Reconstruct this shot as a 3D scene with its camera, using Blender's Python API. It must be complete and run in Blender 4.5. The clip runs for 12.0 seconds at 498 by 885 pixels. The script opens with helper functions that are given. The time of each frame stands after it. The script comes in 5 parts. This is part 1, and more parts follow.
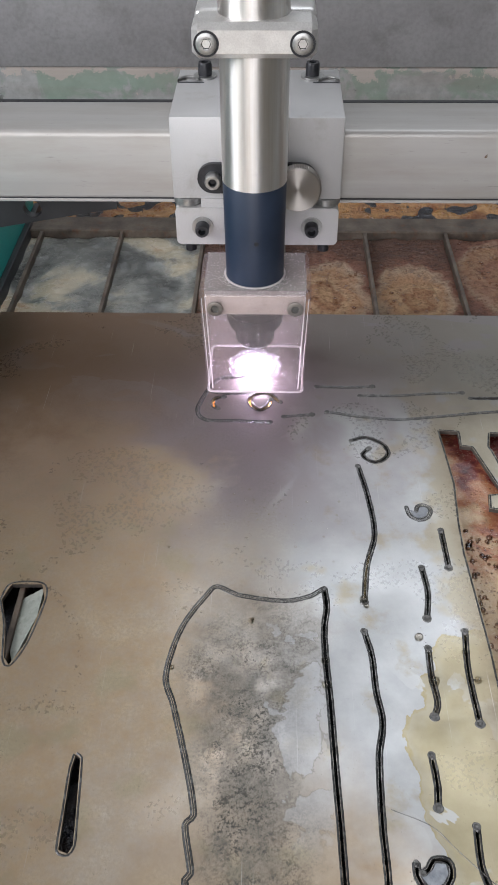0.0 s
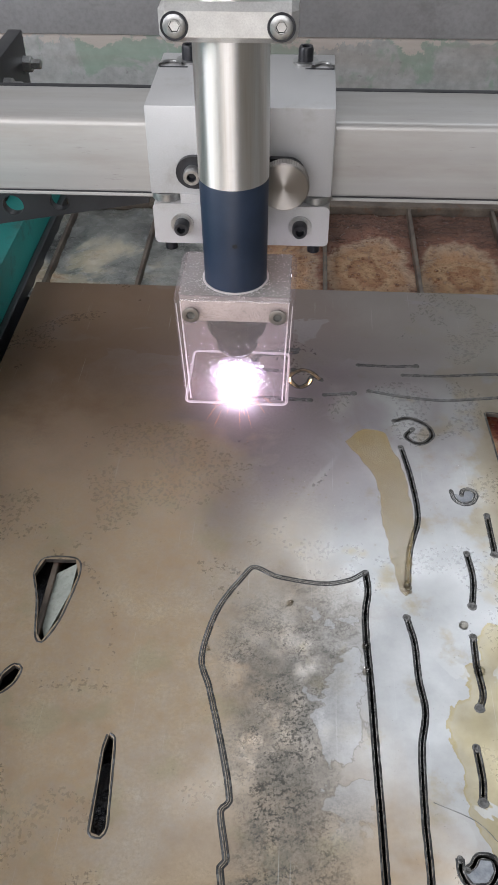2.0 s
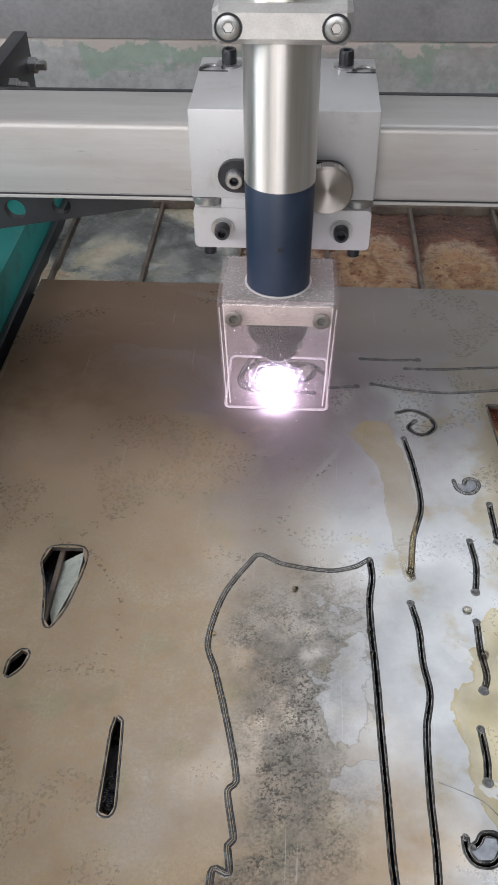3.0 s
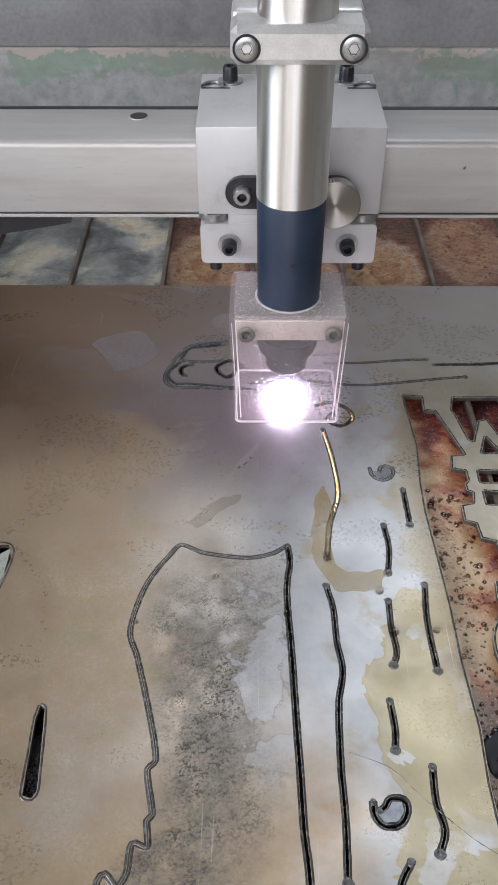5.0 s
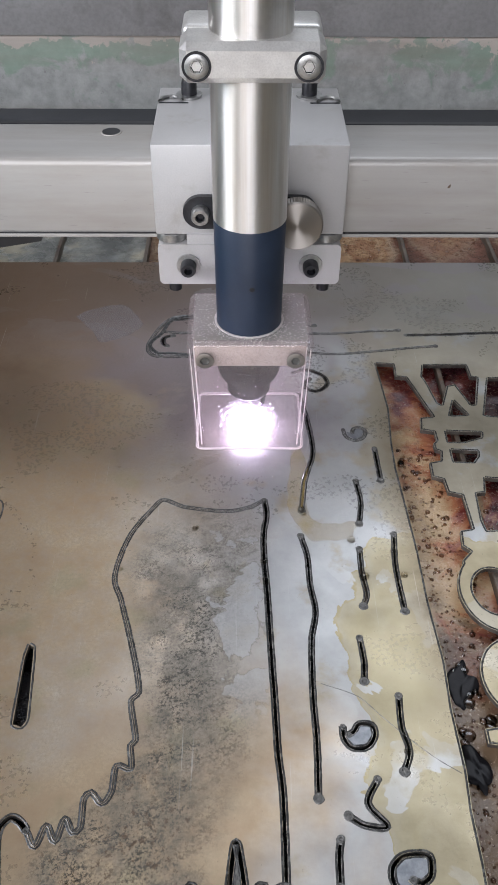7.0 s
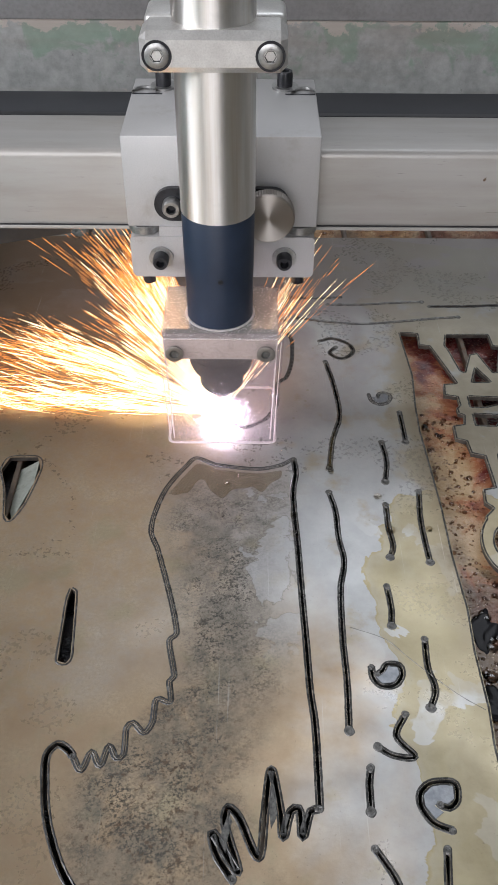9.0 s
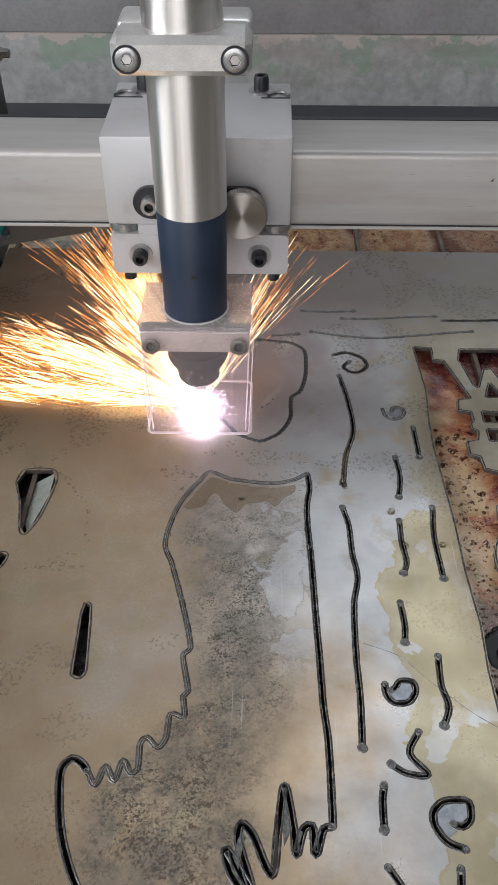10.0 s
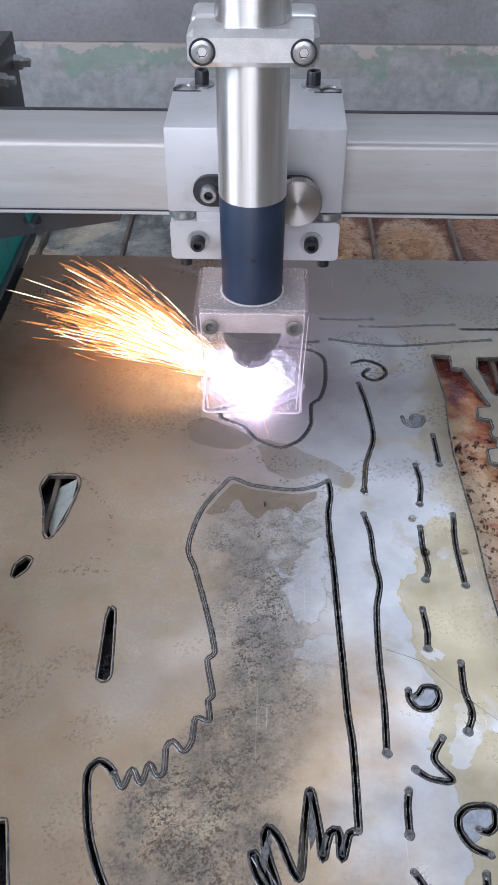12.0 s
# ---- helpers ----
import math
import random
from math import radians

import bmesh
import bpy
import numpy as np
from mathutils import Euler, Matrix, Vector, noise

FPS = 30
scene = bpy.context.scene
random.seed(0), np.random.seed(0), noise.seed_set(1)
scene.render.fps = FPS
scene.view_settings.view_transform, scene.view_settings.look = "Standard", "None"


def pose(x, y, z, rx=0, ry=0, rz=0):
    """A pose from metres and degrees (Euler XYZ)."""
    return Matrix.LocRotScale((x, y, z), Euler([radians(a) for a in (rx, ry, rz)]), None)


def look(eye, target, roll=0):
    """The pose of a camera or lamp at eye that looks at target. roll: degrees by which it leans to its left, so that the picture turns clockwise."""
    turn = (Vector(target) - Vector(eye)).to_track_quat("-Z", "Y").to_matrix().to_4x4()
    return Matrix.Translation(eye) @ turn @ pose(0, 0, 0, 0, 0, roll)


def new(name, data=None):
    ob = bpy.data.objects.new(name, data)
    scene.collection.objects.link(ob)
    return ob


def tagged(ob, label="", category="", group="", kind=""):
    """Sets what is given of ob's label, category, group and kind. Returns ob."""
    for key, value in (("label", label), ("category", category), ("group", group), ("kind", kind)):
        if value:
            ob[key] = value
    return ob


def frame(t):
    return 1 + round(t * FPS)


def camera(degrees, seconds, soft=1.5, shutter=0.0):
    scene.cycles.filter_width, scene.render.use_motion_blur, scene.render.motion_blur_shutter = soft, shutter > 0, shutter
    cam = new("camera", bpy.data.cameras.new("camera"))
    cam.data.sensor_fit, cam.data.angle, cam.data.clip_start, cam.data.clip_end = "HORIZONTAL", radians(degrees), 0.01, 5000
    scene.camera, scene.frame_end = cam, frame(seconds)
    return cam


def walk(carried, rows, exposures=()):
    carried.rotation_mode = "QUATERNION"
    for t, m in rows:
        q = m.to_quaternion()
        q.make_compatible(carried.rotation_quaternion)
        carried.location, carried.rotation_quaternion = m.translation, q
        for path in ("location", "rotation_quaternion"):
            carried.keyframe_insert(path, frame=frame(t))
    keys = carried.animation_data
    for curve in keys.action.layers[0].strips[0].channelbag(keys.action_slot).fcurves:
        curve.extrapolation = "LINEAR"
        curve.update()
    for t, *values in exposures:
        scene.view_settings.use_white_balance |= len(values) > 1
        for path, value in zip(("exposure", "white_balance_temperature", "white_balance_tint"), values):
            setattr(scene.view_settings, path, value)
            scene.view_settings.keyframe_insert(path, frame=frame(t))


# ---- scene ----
cam = camera(32.0, 12.0, soft=1.6, shutter=0.5)
walk(cam, [
    (0.0, pose(-0.0262, -0.3871, 0.3444, 48.24, 0.39, 1.44)),
    (0.5, pose(-0.0246, -0.3928, 0.3416, 48.23, 0.24, 1.82)),
    (1.0, pose(-0.0276, -0.3876, 0.3463, 47.85, 0.24, 2.20)),
    (1.5, pose(-0.0327, -0.3831, 0.3404, 47.53, 0.30, 2.99)),
    (2.0, pose(-0.0354, -0.3789, 0.3333, 47.07, 0.41, 3.54)),
    (2.5, pose(-0.0365, -0.3807, 0.3303, 46.87, 0.39, 3.76)),
    (2.7, pose(-0.0373, -0.3863, 0.3284, 47.41, 0.43, 3.66)),
    (4.3, pose(-0.0248, -0.3948, 0.3349, 48.04, 0.22, 1.83)),
    (4.5, pose(-0.0200, -0.3983, 0.3337, 47.97, 0.13, 1.29)),
    (5.0, pose(-0.0153, -0.4038, 0.3350, 47.96, 0.06, 0.35)),
    (5.5, pose(-0.0144, -0.4090, 0.3368, 48.19, -0.15, 0.07)),
    (6.0, pose(-0.0132, -0.4198, 0.3372, 48.15, -0.36, -0.23)),
    (6.5, pose(-0.0109, -0.4286, 0.3350, 48.11, -0.37, -0.49)),
    (8.5, pose(-0.0145, -0.4557, 0.3328, 47.66, -0.31, -0.23)),
    (9.0, pose(-0.0218, -0.4614, 0.3315, 47.69, -0.23, 0.34)),
    (9.5, pose(-0.0231, -0.4608, 0.3316, 47.88, -0.23, 0.76)),
    (10.0, pose(-0.0239, -0.4601, 0.3360, 48.13, -0.04, 1.08)),
    (10.5, pose(-0.0306, -0.4644, 0.3365, 48.28, 0.13, 1.32)),
    (11.0, pose(-0.0326, -0.4652, 0.3354, 48.28, 0.27, 1.46)),
    (11.5, pose(-0.0327, -0.4640, 0.3351, 48.39, 0.07, 1.51)),
    (12.0, pose(-0.0327, -0.4630, 0.3383, 48.57, -0.03, 1.58)),
], exposures=[(0.0, 0.04, 6350, 13), (2.7, 0.05, 6350, 13), (4.3, 0.06, 6230, 14), (6.7, 0.05, 6230, 14), (8.3, 0.03, 6330, 13), (8.8, -0.14, 6350, 13), (10.1, -0.20, 6350, 13), (10.6, -0.13, 6350, 13), (11.1, 0.06, 6350, 13), (11.3, 0.06, 6100, 13), (11.5, 0.06, 6350, 13), (11.8, 0.06, 6350, 13), (12.0, 0.14, 5650, 17)])

# where the carriage stands on its two rails: seconds, along the beam, along the table
HEAD = [
    (0.0, -0.0354, 0.1046),
    (0.5, -0.0434, 0.1039),
    (1.0, -0.0569, 0.0972),
    (1.5, -0.0625, 0.0824),
    (2.0, -0.0694, 0.0700),
    (2.5, -0.0631, 0.0595),
    (2.7, -0.0570, 0.0601),
    (4.3, -0.0100, 0.0536),
    (4.5, -0.0041, 0.0524),
    (5.0, 0.0041, 0.0442),
    (5.5, 0.0051, 0.0287),
    (6.0, 0.0038, 0.0135),
    (6.5, 0.0000, 0.0000),
    (6.7, -0.0045, -0.0040),
    (7.0, -0.0055, -0.0115),
    (7.5, -0.0060, -0.0250),
    (8.0, -0.0125, -0.0385),
    (8.3, -0.0195, -0.0440),
    (8.5, -0.0242, -0.0462),
    (9.0, -0.0377, -0.0393),
    (9.5, -0.0463, -0.0277),
    (10.0, -0.0598, -0.0198),
    (10.5, -0.0602, -0.0172),
    (11.0, -0.0629, -0.0112),
    (11.5, -0.0496, -0.0062),
    (12.0, -0.0421, 0.0057),
]
AXIS = (-0.0005, -0.038)          # the torch's axis in the carriage's space

# ---- light: lamps added for an unseen roof light ahead, a door behind and a window ----
world = bpy.data.worlds.new("sky")
scene.world = world
world.use_nodes = True
wn = world.node_tree.nodes
sky = wn.new("ShaderNodeTexSky")
sky.sky_type, sky.sun_disc, sky.sun_elevation, sky.sun_rotation = "NISHITA", False, radians(40), radians(150)
wn["Background"].inputs[1].default_value = 0.10
world.node_tree.links.new(sky.outputs[0], wn["Background"].inputs[0])


def area(name, where, target, w, h, power, colour):
    la = bpy.data.lights.new(name, "AREA")
    la.shape, la.size, la.size_y, la.energy, la.color = "RECTANGLE", w, h, power, colour
    ob = new(name, la)
    ob.matrix_basis = look(where, target)
    return ob


area("roof_daylight", (0.7, 1.8, 2.98), (0.7, 1.8, 0), 2.4, 2.0, 42, (0.95, 0.985, 1.0))
area("door_daylight", (-0.6, -2.95, 1.15), (-0.3, 0, 0.3), 2.4, 2.3, 68, (1.0, 0.98, 0.97))
area("window_daylight", (-2.95, -1.5, 1.55), (0, 0.0, 0.3), 2.2, 2.0, 135, (0.98, 0.99, 1.0))
scene.view_settings.exposure = 0.0


# ---- materials ----
class Mat:
    """A small node builder round one Principled shader."""

    def __init__(self, name, rough=0.5, metal=0.0, spec=0.5):
        self.m = bpy.data.materials.new(name)
        self.m.use_nodes = True
        self.t = self.m.node_tree
        self.p = self.t.nodes["Principled BSDF"]
        self.p.inputs["Roughness"].default_value = rough
        self.p.inputs["Metallic"].default_value = metal
        self.p.inputs["Specular IOR Level"].default_value = spec
        self.co = self.t.nodes.new("ShaderNodeTexCoord").outputs["Object"]

    def put(self, a, b):
        if hasattr(a, "is_output"):
            self.t.links.new(a, b)
        else:
            b.default_value = a

    def stretch(self, sx, sy, sz, at=None):
        n = self.t.nodes.new("ShaderNodeMapping")
        n.inputs["Scale"].default_value = (sx, sy, sz)
        self.put(at or self.co, n.inputs["Vector"])
        return n.outputs[0]

    def noise(self, scale, detail=4.0, rough=0.6, co=None, warp=0.0):
        n = self.t.nodes.new("ShaderNodeTexNoise")
        n.inputs["Scale"].default_value, n.inputs["Detail"].default_value = scale, detail
        n.inputs["Roughness"].default_value, n.inputs["Distortion"].default_value = rough, warp
        self.put(co or self.co, n.inputs["Vector"])
        return n.outputs["Fac"]

    def cells(self, scale, co=None):
        n = self.t.nodes.new("ShaderNodeTexVoronoi")
        n.inputs["Scale"].default_value = scale
        self.put(co or self.co, n.inputs["Vector"])
        return n.outputs["Distance"]

    def ramp(self, fac, *stops):
        n = self.t.nodes.new("ShaderNodeValToRGB")
        r = n.color_ramp
        while len(r.elements) < len(stops):
            r.elements.new(0.5)
        for e, (at, c) in zip(r.elements, stops):
            e.position = at
            e.color = (c, c, c, 1) if isinstance(c, (int, float)) else (*c, 1)
        self.put(fac, n.inputs[0])
        return n.outputs[0]

    def mix(self, fac, a, b, how="MIX"):
        n = self.t.nodes.new("ShaderNodeMix")
        n.data_type, n.blend_type = "RGBA", how
        for v, k in ((fac, 0), (a, 6), (b, 7)):
            if isinstance(v, tuple):
                v = (*v, 1)
            self.put(v, n.inputs[k])
        return n.outputs[2]

    def calc(self, how, a, b=0.0, clamp=False):
        n = self.t.nodes.new("ShaderNodeMath")
        n.operation, n.use_clamp = how, clamp
        self.put(a, n.inputs[0])
        self.put(b, n.inputs[1])
        return n.outputs[0]

    def axis(self, k):
        n = self.t.nodes.new("ShaderNodeSeparateXYZ")
        self.put(self.co, n.inputs[0])
        return n.outputs[k]

    def colour(self, c):
        self.put((*c, 1) if isinstance(c, tuple) else c, self.p.inputs["Base Color"])
        return self

    def rough(self, v):
        self.put(v, self.p.inputs["Roughness"])
        return self

    def bump(self, h, strength=0.3, dist=0.0005):
        n = self.t.nodes.new("ShaderNodeBump")
        n.inputs["Strength"].default_value, n.inputs["Distance"].default_value = strength, dist
        self.put(h, n.inputs["Height"])
        self.t.links.new(n.outputs[0], self.p.inputs["Normal"])
        return self


def worn(name, a, b, scale, rough, metal=0.0, bump=0.15, fine=900.0, dirt=None):
    """Two tones at one scale, grain at a finer one, uneven gloss."""
    m = Mat(name, rough, metal)
    n, g = m.noise(scale, 5), m.noise(fine, 3)
    c = m.mix(m.ramp(n, (0.35, 0.0), (0.65, 1.0)), a, b)
    c = m.mix(m.ramp(g, (0.3, 0.25), (0.6, 0.0)), c, tuple(v * 0.55 for v in a))
    if dirt:
        c = m.mix(m.ramp(m.noise(scale * 2.3, 6, 0.7), (0.55, 0.0), (0.72, 0.8)), c, dirt)
    m.colour(c).rough(m.calc("ADD", m.calc("MULTIPLY", n, 0.22), rough - 0.11))
    m.bump(m.calc("ADD", g, n), bump, 0.0002)
    return m.m


def brushed(name, tone, rough, sx, sy, sz, metal=1.0):
    m = Mat(name, rough, metal)
    s = m.noise(1.0, 3, 0.6, m.stretch(sx, sy, sz))
    n = m.noise(40, 4)
    c = m.mix(m.ramp(s, (0.3, 0.0), (0.7, 1.0)), tuple(v * 0.90 for v in tone), tone)
    # handling stains drawn out along the tube, and a few dark nicks
    stain = m.ramp(m.noise(1.0, 6, 0.65, m.stretch(9, 50, 50)), (0.42, 0.0), (0.68, 0.55))
    c = m.mix(stain, c, tuple(v * k for v, k in zip(tone, (0.72, 0.67, 0.61))))
    c = m.mix(m.ramp(m.noise(1.0, 3, 0.7, m.stretch(60, 700, 700)), (0.66, 0.0), (0.72, 0.6)), c, tuple(v * 0.45 for v in tone))
    m.colour(c)
    m.rough(m.calc("ADD", m.calc("MULTIPLY", m.calc("ADD", s, n), 0.16), rough - 0.16))
    m.bump(s, 0.08, 0.0001)
    return m.m


def turned_steel(name, tone, rough, axis="Z"):
    """Steel polished round its axis: streaks of light run along it."""
    m = Mat(name, rough, 1.0)
    n, g = m.noise(30, 5), m.noise(1.0, 3, 0.6, m.stretch(60, 60, 1400))
    streak = m.noise(1.0, 4, 0.7, m.stretch(190, 190, 5))
    c = tone if axis == "Y" else m.mix(m.ramp(streak, (0.35, 0.0), (0.62, 1.0)), tuple(v * k for v, k in zip(tone, (0.86, 0.83, 0.79))), tone)
    m.colour(m.mix(m.ramp(n, (0.60, 0.0), (0.72, 0.4)), c, tuple(v * 0.52 for v in tone)))
    m.rough(m.calc("ADD", m.calc("MULTIPLY", m.calc("ADD", n, streak), 0.1), rough - 0.1))
    m.p.inputs["Anisotropic"].default_value, m.p.inputs["Anisotropic Rotation"].default_value = 0.95, 0.25
    tg = m.t.nodes.new("ShaderNodeTangent")
    tg.direction_type, tg.axis = "RADIAL", axis
    m.t.links.new(tg.outputs[0], m.p.inputs["Tangent"])
    m.bump(g, 0.03, 0.0001)
    return m.m


STEEL_TUBE = turned_steel("turned_steel", (0.90, 0.885, 0.865), 0.45)
SHIELD_SCREW = worn("dull_screw", (0.20, 0.185, 0.17), (0.28, 0.26, 0.24), 200, 0.36, 0.8, 0.05)
BAR = worn("hazy_plastic", (0.42, 0.365, 0.325), (0.52, 0.455, 0.41), 60, 0.35, 0.0, 0.05)
ALU = worn("milled_aluminium", (0.415, 0.408, 0.405), (0.475, 0.468, 0.465), 16, 0.44, 0.3, 0.03, 1500, (0.33, 0.305, 0.28))
ALU_CAST = worn("cast_aluminium", (0.60, 0.585, 0.57), (0.72, 0.71, 0.69), 90, 0.36, 0.75, 0.12, 1200)
BEAM_STEEL = brushed("beam_steel", (0.41, 0.398, 0.382), 0.44, 3, 160, 160, 0.4)
SCREW = worn("screw_steel", (0.30, 0.30, 0.295), (0.44, 0.44, 0.43), 300, 0.34, 0.85, 0.05)
BLACK_OXIDE = worn("black_oxide", (0.012, 0.013, 0.016), (0.03, 0.03, 0.035), 200, 0.38, 0.3, 0.06)
SLEEVE = worn("navy_plastic", (0.011, 0.020, 0.040), (0.017, 0.028, 0.053), 50, 0.42, 0.0, 0.05, 1400)
NOZZLE = worn("sooty_nozzle", (0.005, 0.005, 0.006), (0.009, 0.008, 0.009), 90, 0.7, 0.0, 0.1)
NOZZLE.node_tree.nodes["Principled BSDF"].inputs["Specular IOR Level"].default_value = 0.12
DARK_PLATE = worn("black_paint", (0.012, 0.013, 0.015), (0.025, 0.026, 0.028), 30, 0.45, 0.0, 0.08)
TEAL = worn("teal_paint", (0.01, 0.21, 0.19), (0.015, 0.28, 0.25), 20, 0.45, 0.0, 0.1, 700, (0.03, 0.06, 0.055))
SLAT = worn("rusty_slat", (0.06, 0.045, 0.035), (0.16, 0.13, 0.10), 60, 0.5, 0.3, 0.4, 500, (0.13, 0.05, 0.02))
RIM = worn("dross_rim", (0.032, 0.033, 0.034), (0.115, 0.115, 0.112), 260, 0.26, 0.35, 0.6, 900)
DROSS = worn("grey_dross", (0.050, 0.050, 0.048), (0.145, 0.140, 0.130), 420, 0.24, 0.3, 0.8, 1100)
PAD = worn("blue_grey_pad", (0.13, 0.14, 0.155), (0.24, 0.25, 0.265), 160, 0.22, 0.3, 0.3, 700)
CUT_EDGE = worn("scaled_cut_edge", (0.035, 0.03, 0.028), (0.10, 0.085, 0.07), 200, 0.45, 0.3, 0.4, 900)
OFFCUT = worn("pale_offcut", (0.19, 0.205, 0.18), (0.30, 0.315, 0.28), 130, 0.5, 0.0, 0.2, 500, (0.10, 0.10, 0.08))
CONCRETE = worn("concrete", (0.22, 0.21, 0.20), (0.32, 0.31, 0.29), 3, 0.85, 0, 0.3, 90)
PLASTER = worn("limewash", (0.30, 0.31, 0.30), (0.38, 0.38, 0.37), 2, 0.9, 0, 0.2, 120)


def plate_material():
    m = Mat("mill_scale_sheet", 0.34, 0.55)
    x, y = m.axis(0), m.axis(1)
    big, mid = m.noise(11, 5, 0.6, warp=0.4), m.noise(48, 6, 0.65)
    lift = m.t.nodes.new("ShaderNodeMapping")
    lift.inputs["Location"].default_value = (0.0113, 0.0171, 0.0371)
    m.put(m.co, lift.inputs["Vector"])
    lifted = lift.outputs[0]
    small, fine = m.noise(170, 6, 0.75), m.noise(520, 4, 0.6, lifted)
    sway = m.calc("MULTIPLY", m.calc("SUBTRACT", big, 0.5), 0.16)
    xs, ys = m.calc("ADD", x, sway), m.calc("ADD", y, sway)

    def span(v, lo, hi):
        """0 at lo, 1 at hi."""
        return m.calc("DIVIDE", m.calc("SUBTRACT", v, lo), hi - lo, True)

    grey = m.mix(m.ramp(mid, (0.35, 0.0), (0.68, 1.0)), (0.332, 0.338, 0.337), (0.422, 0.424, 0.420))
    ochre = m.mix(m.ramp(mid, (0.3, 0.0), (0.7, 1.0)), (0.305, 0.208, 0.118), (0.432, 0.328, 0.205))
    # a rust-tan film over the outer side, thinner towards the middle
    film = m.calc("MULTIPLY", span(xs, 0.0, -0.095), m.ramp(small, (0.3, 0.75), (0.6, 1.0)))
    near = m.calc("MULTIPLY", span(ys, -0.17, -0.27), 0.95)
    film = m.calc("MAXIMUM", film, m.calc("MULTIPLY", near, span(xs, 0.045, 0.0)))
    c = m.mix(m.calc("MULTIPLY", film, 0.95), grey, ochre)
    # dried yellow liquid with sharp outlines along the cut edge
    lake = m.calc("MULTIPLY", span(m.calc("ADD", x, m.calc("MULTIPLY", sway, 0.5)), 0.030, 0.050), span(m.calc("ADD", y, m.calc("MULTIPLY", sway, 0.4)), -0.125, -0.150))
    pool = m.calc("ADD", m.noise(22, 6, 0.6, warp=0.6), m.calc("MULTIPLY", m.calc("SUBTRACT", lake, 0.5), 0.75))
    c = m.mix(m.ramp(pool, (0.60, 0.0), (0.608, 0.95), (0.66, 0.62), (0.9, 0.8)), c, m.mix(m.ramp(mid, (0.3, 0.0), (0.7, 1.0)), (0.255, 0.203, 0.088), (0.365, 0.305, 0.158)))
    isle = m.calc("MULTIPLY", m.ramp(m.noise(33, 4, 0.5, warp=0.5), (0.585, 0.0), (0.592, 1.0)), lake)
    c = m.mix(m.calc("MULTIPLY", isle, 0.9), c, (0.45, 0.45, 0.44))
    brim = m.calc("ADD", m.noise(34, 5, 0.6), m.calc("MULTIPLY", span(x, 0.048, 0.074), 0.22))
    c = m.mix(m.ramp(brim, (0.56, 0.0), (0.66, 0.72)), c, m.mix(m.ramp(mid, (0.35, 0.0), (0.65, 1.0)), (0.265, 0.225, 0.14), (0.36, 0.31, 0.205)))
    # heat colours and dull scale beyond the cuts
    far = span(m.calc("ADD", y, m.calc("MULTIPLY", sway, 0.30)), 0.005, 0.065)
    c = m.mix(m.calc("MULTIPLY", far, 0.88), c, m.mix(span(xs, -0.02, 0.12), (0.132, 0.096, 0.080), (0.21, 0.20, 0.178)))
    # patches rubbed clean in it, with sharp outlines
    bare = m.noise(13, 4, 0.5, m.stretch(1.0, 1.7, 1), 0.8)
    c = m.mix(m.calc("MULTIPLY", m.ramp(bare, (0.575, 0.0), (0.583, 0.75), (0.70, 0.5)), far), c, (0.225, 0.205, 0.205))
    tint = m.calc("MULTIPLY", m.calc("MULTIPLY", span(ys, -0.095, -0.035), span(ys, 0.09, 0.03)), m.calc("MULTIPLY", span(xs, 0.08, -0.02), m.calc("ADD", 0.3, m.calc("MULTIPLY", span(xs, -0.13, -0.08), 0.7))))
    c = m.mix(m.calc("MULTIPLY", tint, m.ramp(m.noise(16, 4, 0.5, warp=0.7), (0.36, 0.0), (0.47, 0.85))), c, (0.205, 0.168, 0.178))
    scorch = m.calc("MULTIPLY", m.calc("MULTIPLY", span(xs, -0.05, -0.15), span(ys, -0.14, 0.0)), m.ramp(mid, (0.3, 0.55), (0.6, 0.9)))
    c = m.mix(scorch, c, (0.155, 0.092, 0.050))
    # soot rubbed along the middle
    cloud = m.ramp(m.noise(38, 6, 0.7, m.stretch(1.3, 1.0, 1)), (0.38, 0.0), (0.53, 1.0))
    rub = m.ramp(m.noise(160, 8, 0.9, m.stretch(1.0, 1.2, 1)), (0.42, 0.0), (0.58, 1.0))
    grime = m.ramp(m.noise(620, 6, 0.85, lifted), (0.42, 0.0), (0.62, 1.0))
    # it keeps inside the long outline, which steps outwards near its foot
    inner = m.calc("ADD", m.calc("ADD", x, m.calc("MULTIPLY", sway, 0.25)), m.calc("ADD", m.calc("MULTIPLY", span(y, -0.255, -0.290), 0.034), m.calc("MULTIPLY", span(y, -0.235, -0.16), 0.012)))
    turn_ = m.t.nodes.new("ShaderNodeMapping")
    turn_.inputs["Rotation"].default_value = (0, 0, radians(62))
    m.put(m.co, turn_.inputs["Vector"])
    turned = turn_.outputs[0]
    band = m.calc("MULTIPLY", m.calc("MULTIPLY", span(inner, -0.060, -0.046), span(xs, -0.006, -0.034)), m.calc("MULTIPLY", span(ys, -0.12, -0.18), span(ys, -0.375, -0.32)))
    # a soft grey cast with ragged dark rubs and grit in it, drawn out by wiping
    wipe = m.noise(1.0, 7, 0.8, m.stretch(260, 70, 1, turned), 0.5)
    c = m.mix(m.calc("MULTIPLY", m.calc("MULTIPLY", cloud, band), 0.48), c, (0.150, 0.140, 0.120))
    grit = m.ramp(m.calc("ADD", m.calc("MULTIPLY", m.noise(760, 5, 0.8, lifted), 0.62), m.calc("MULTIPLY", wipe, 0.38)), (0.49, 0.0), (0.545, 1.0))
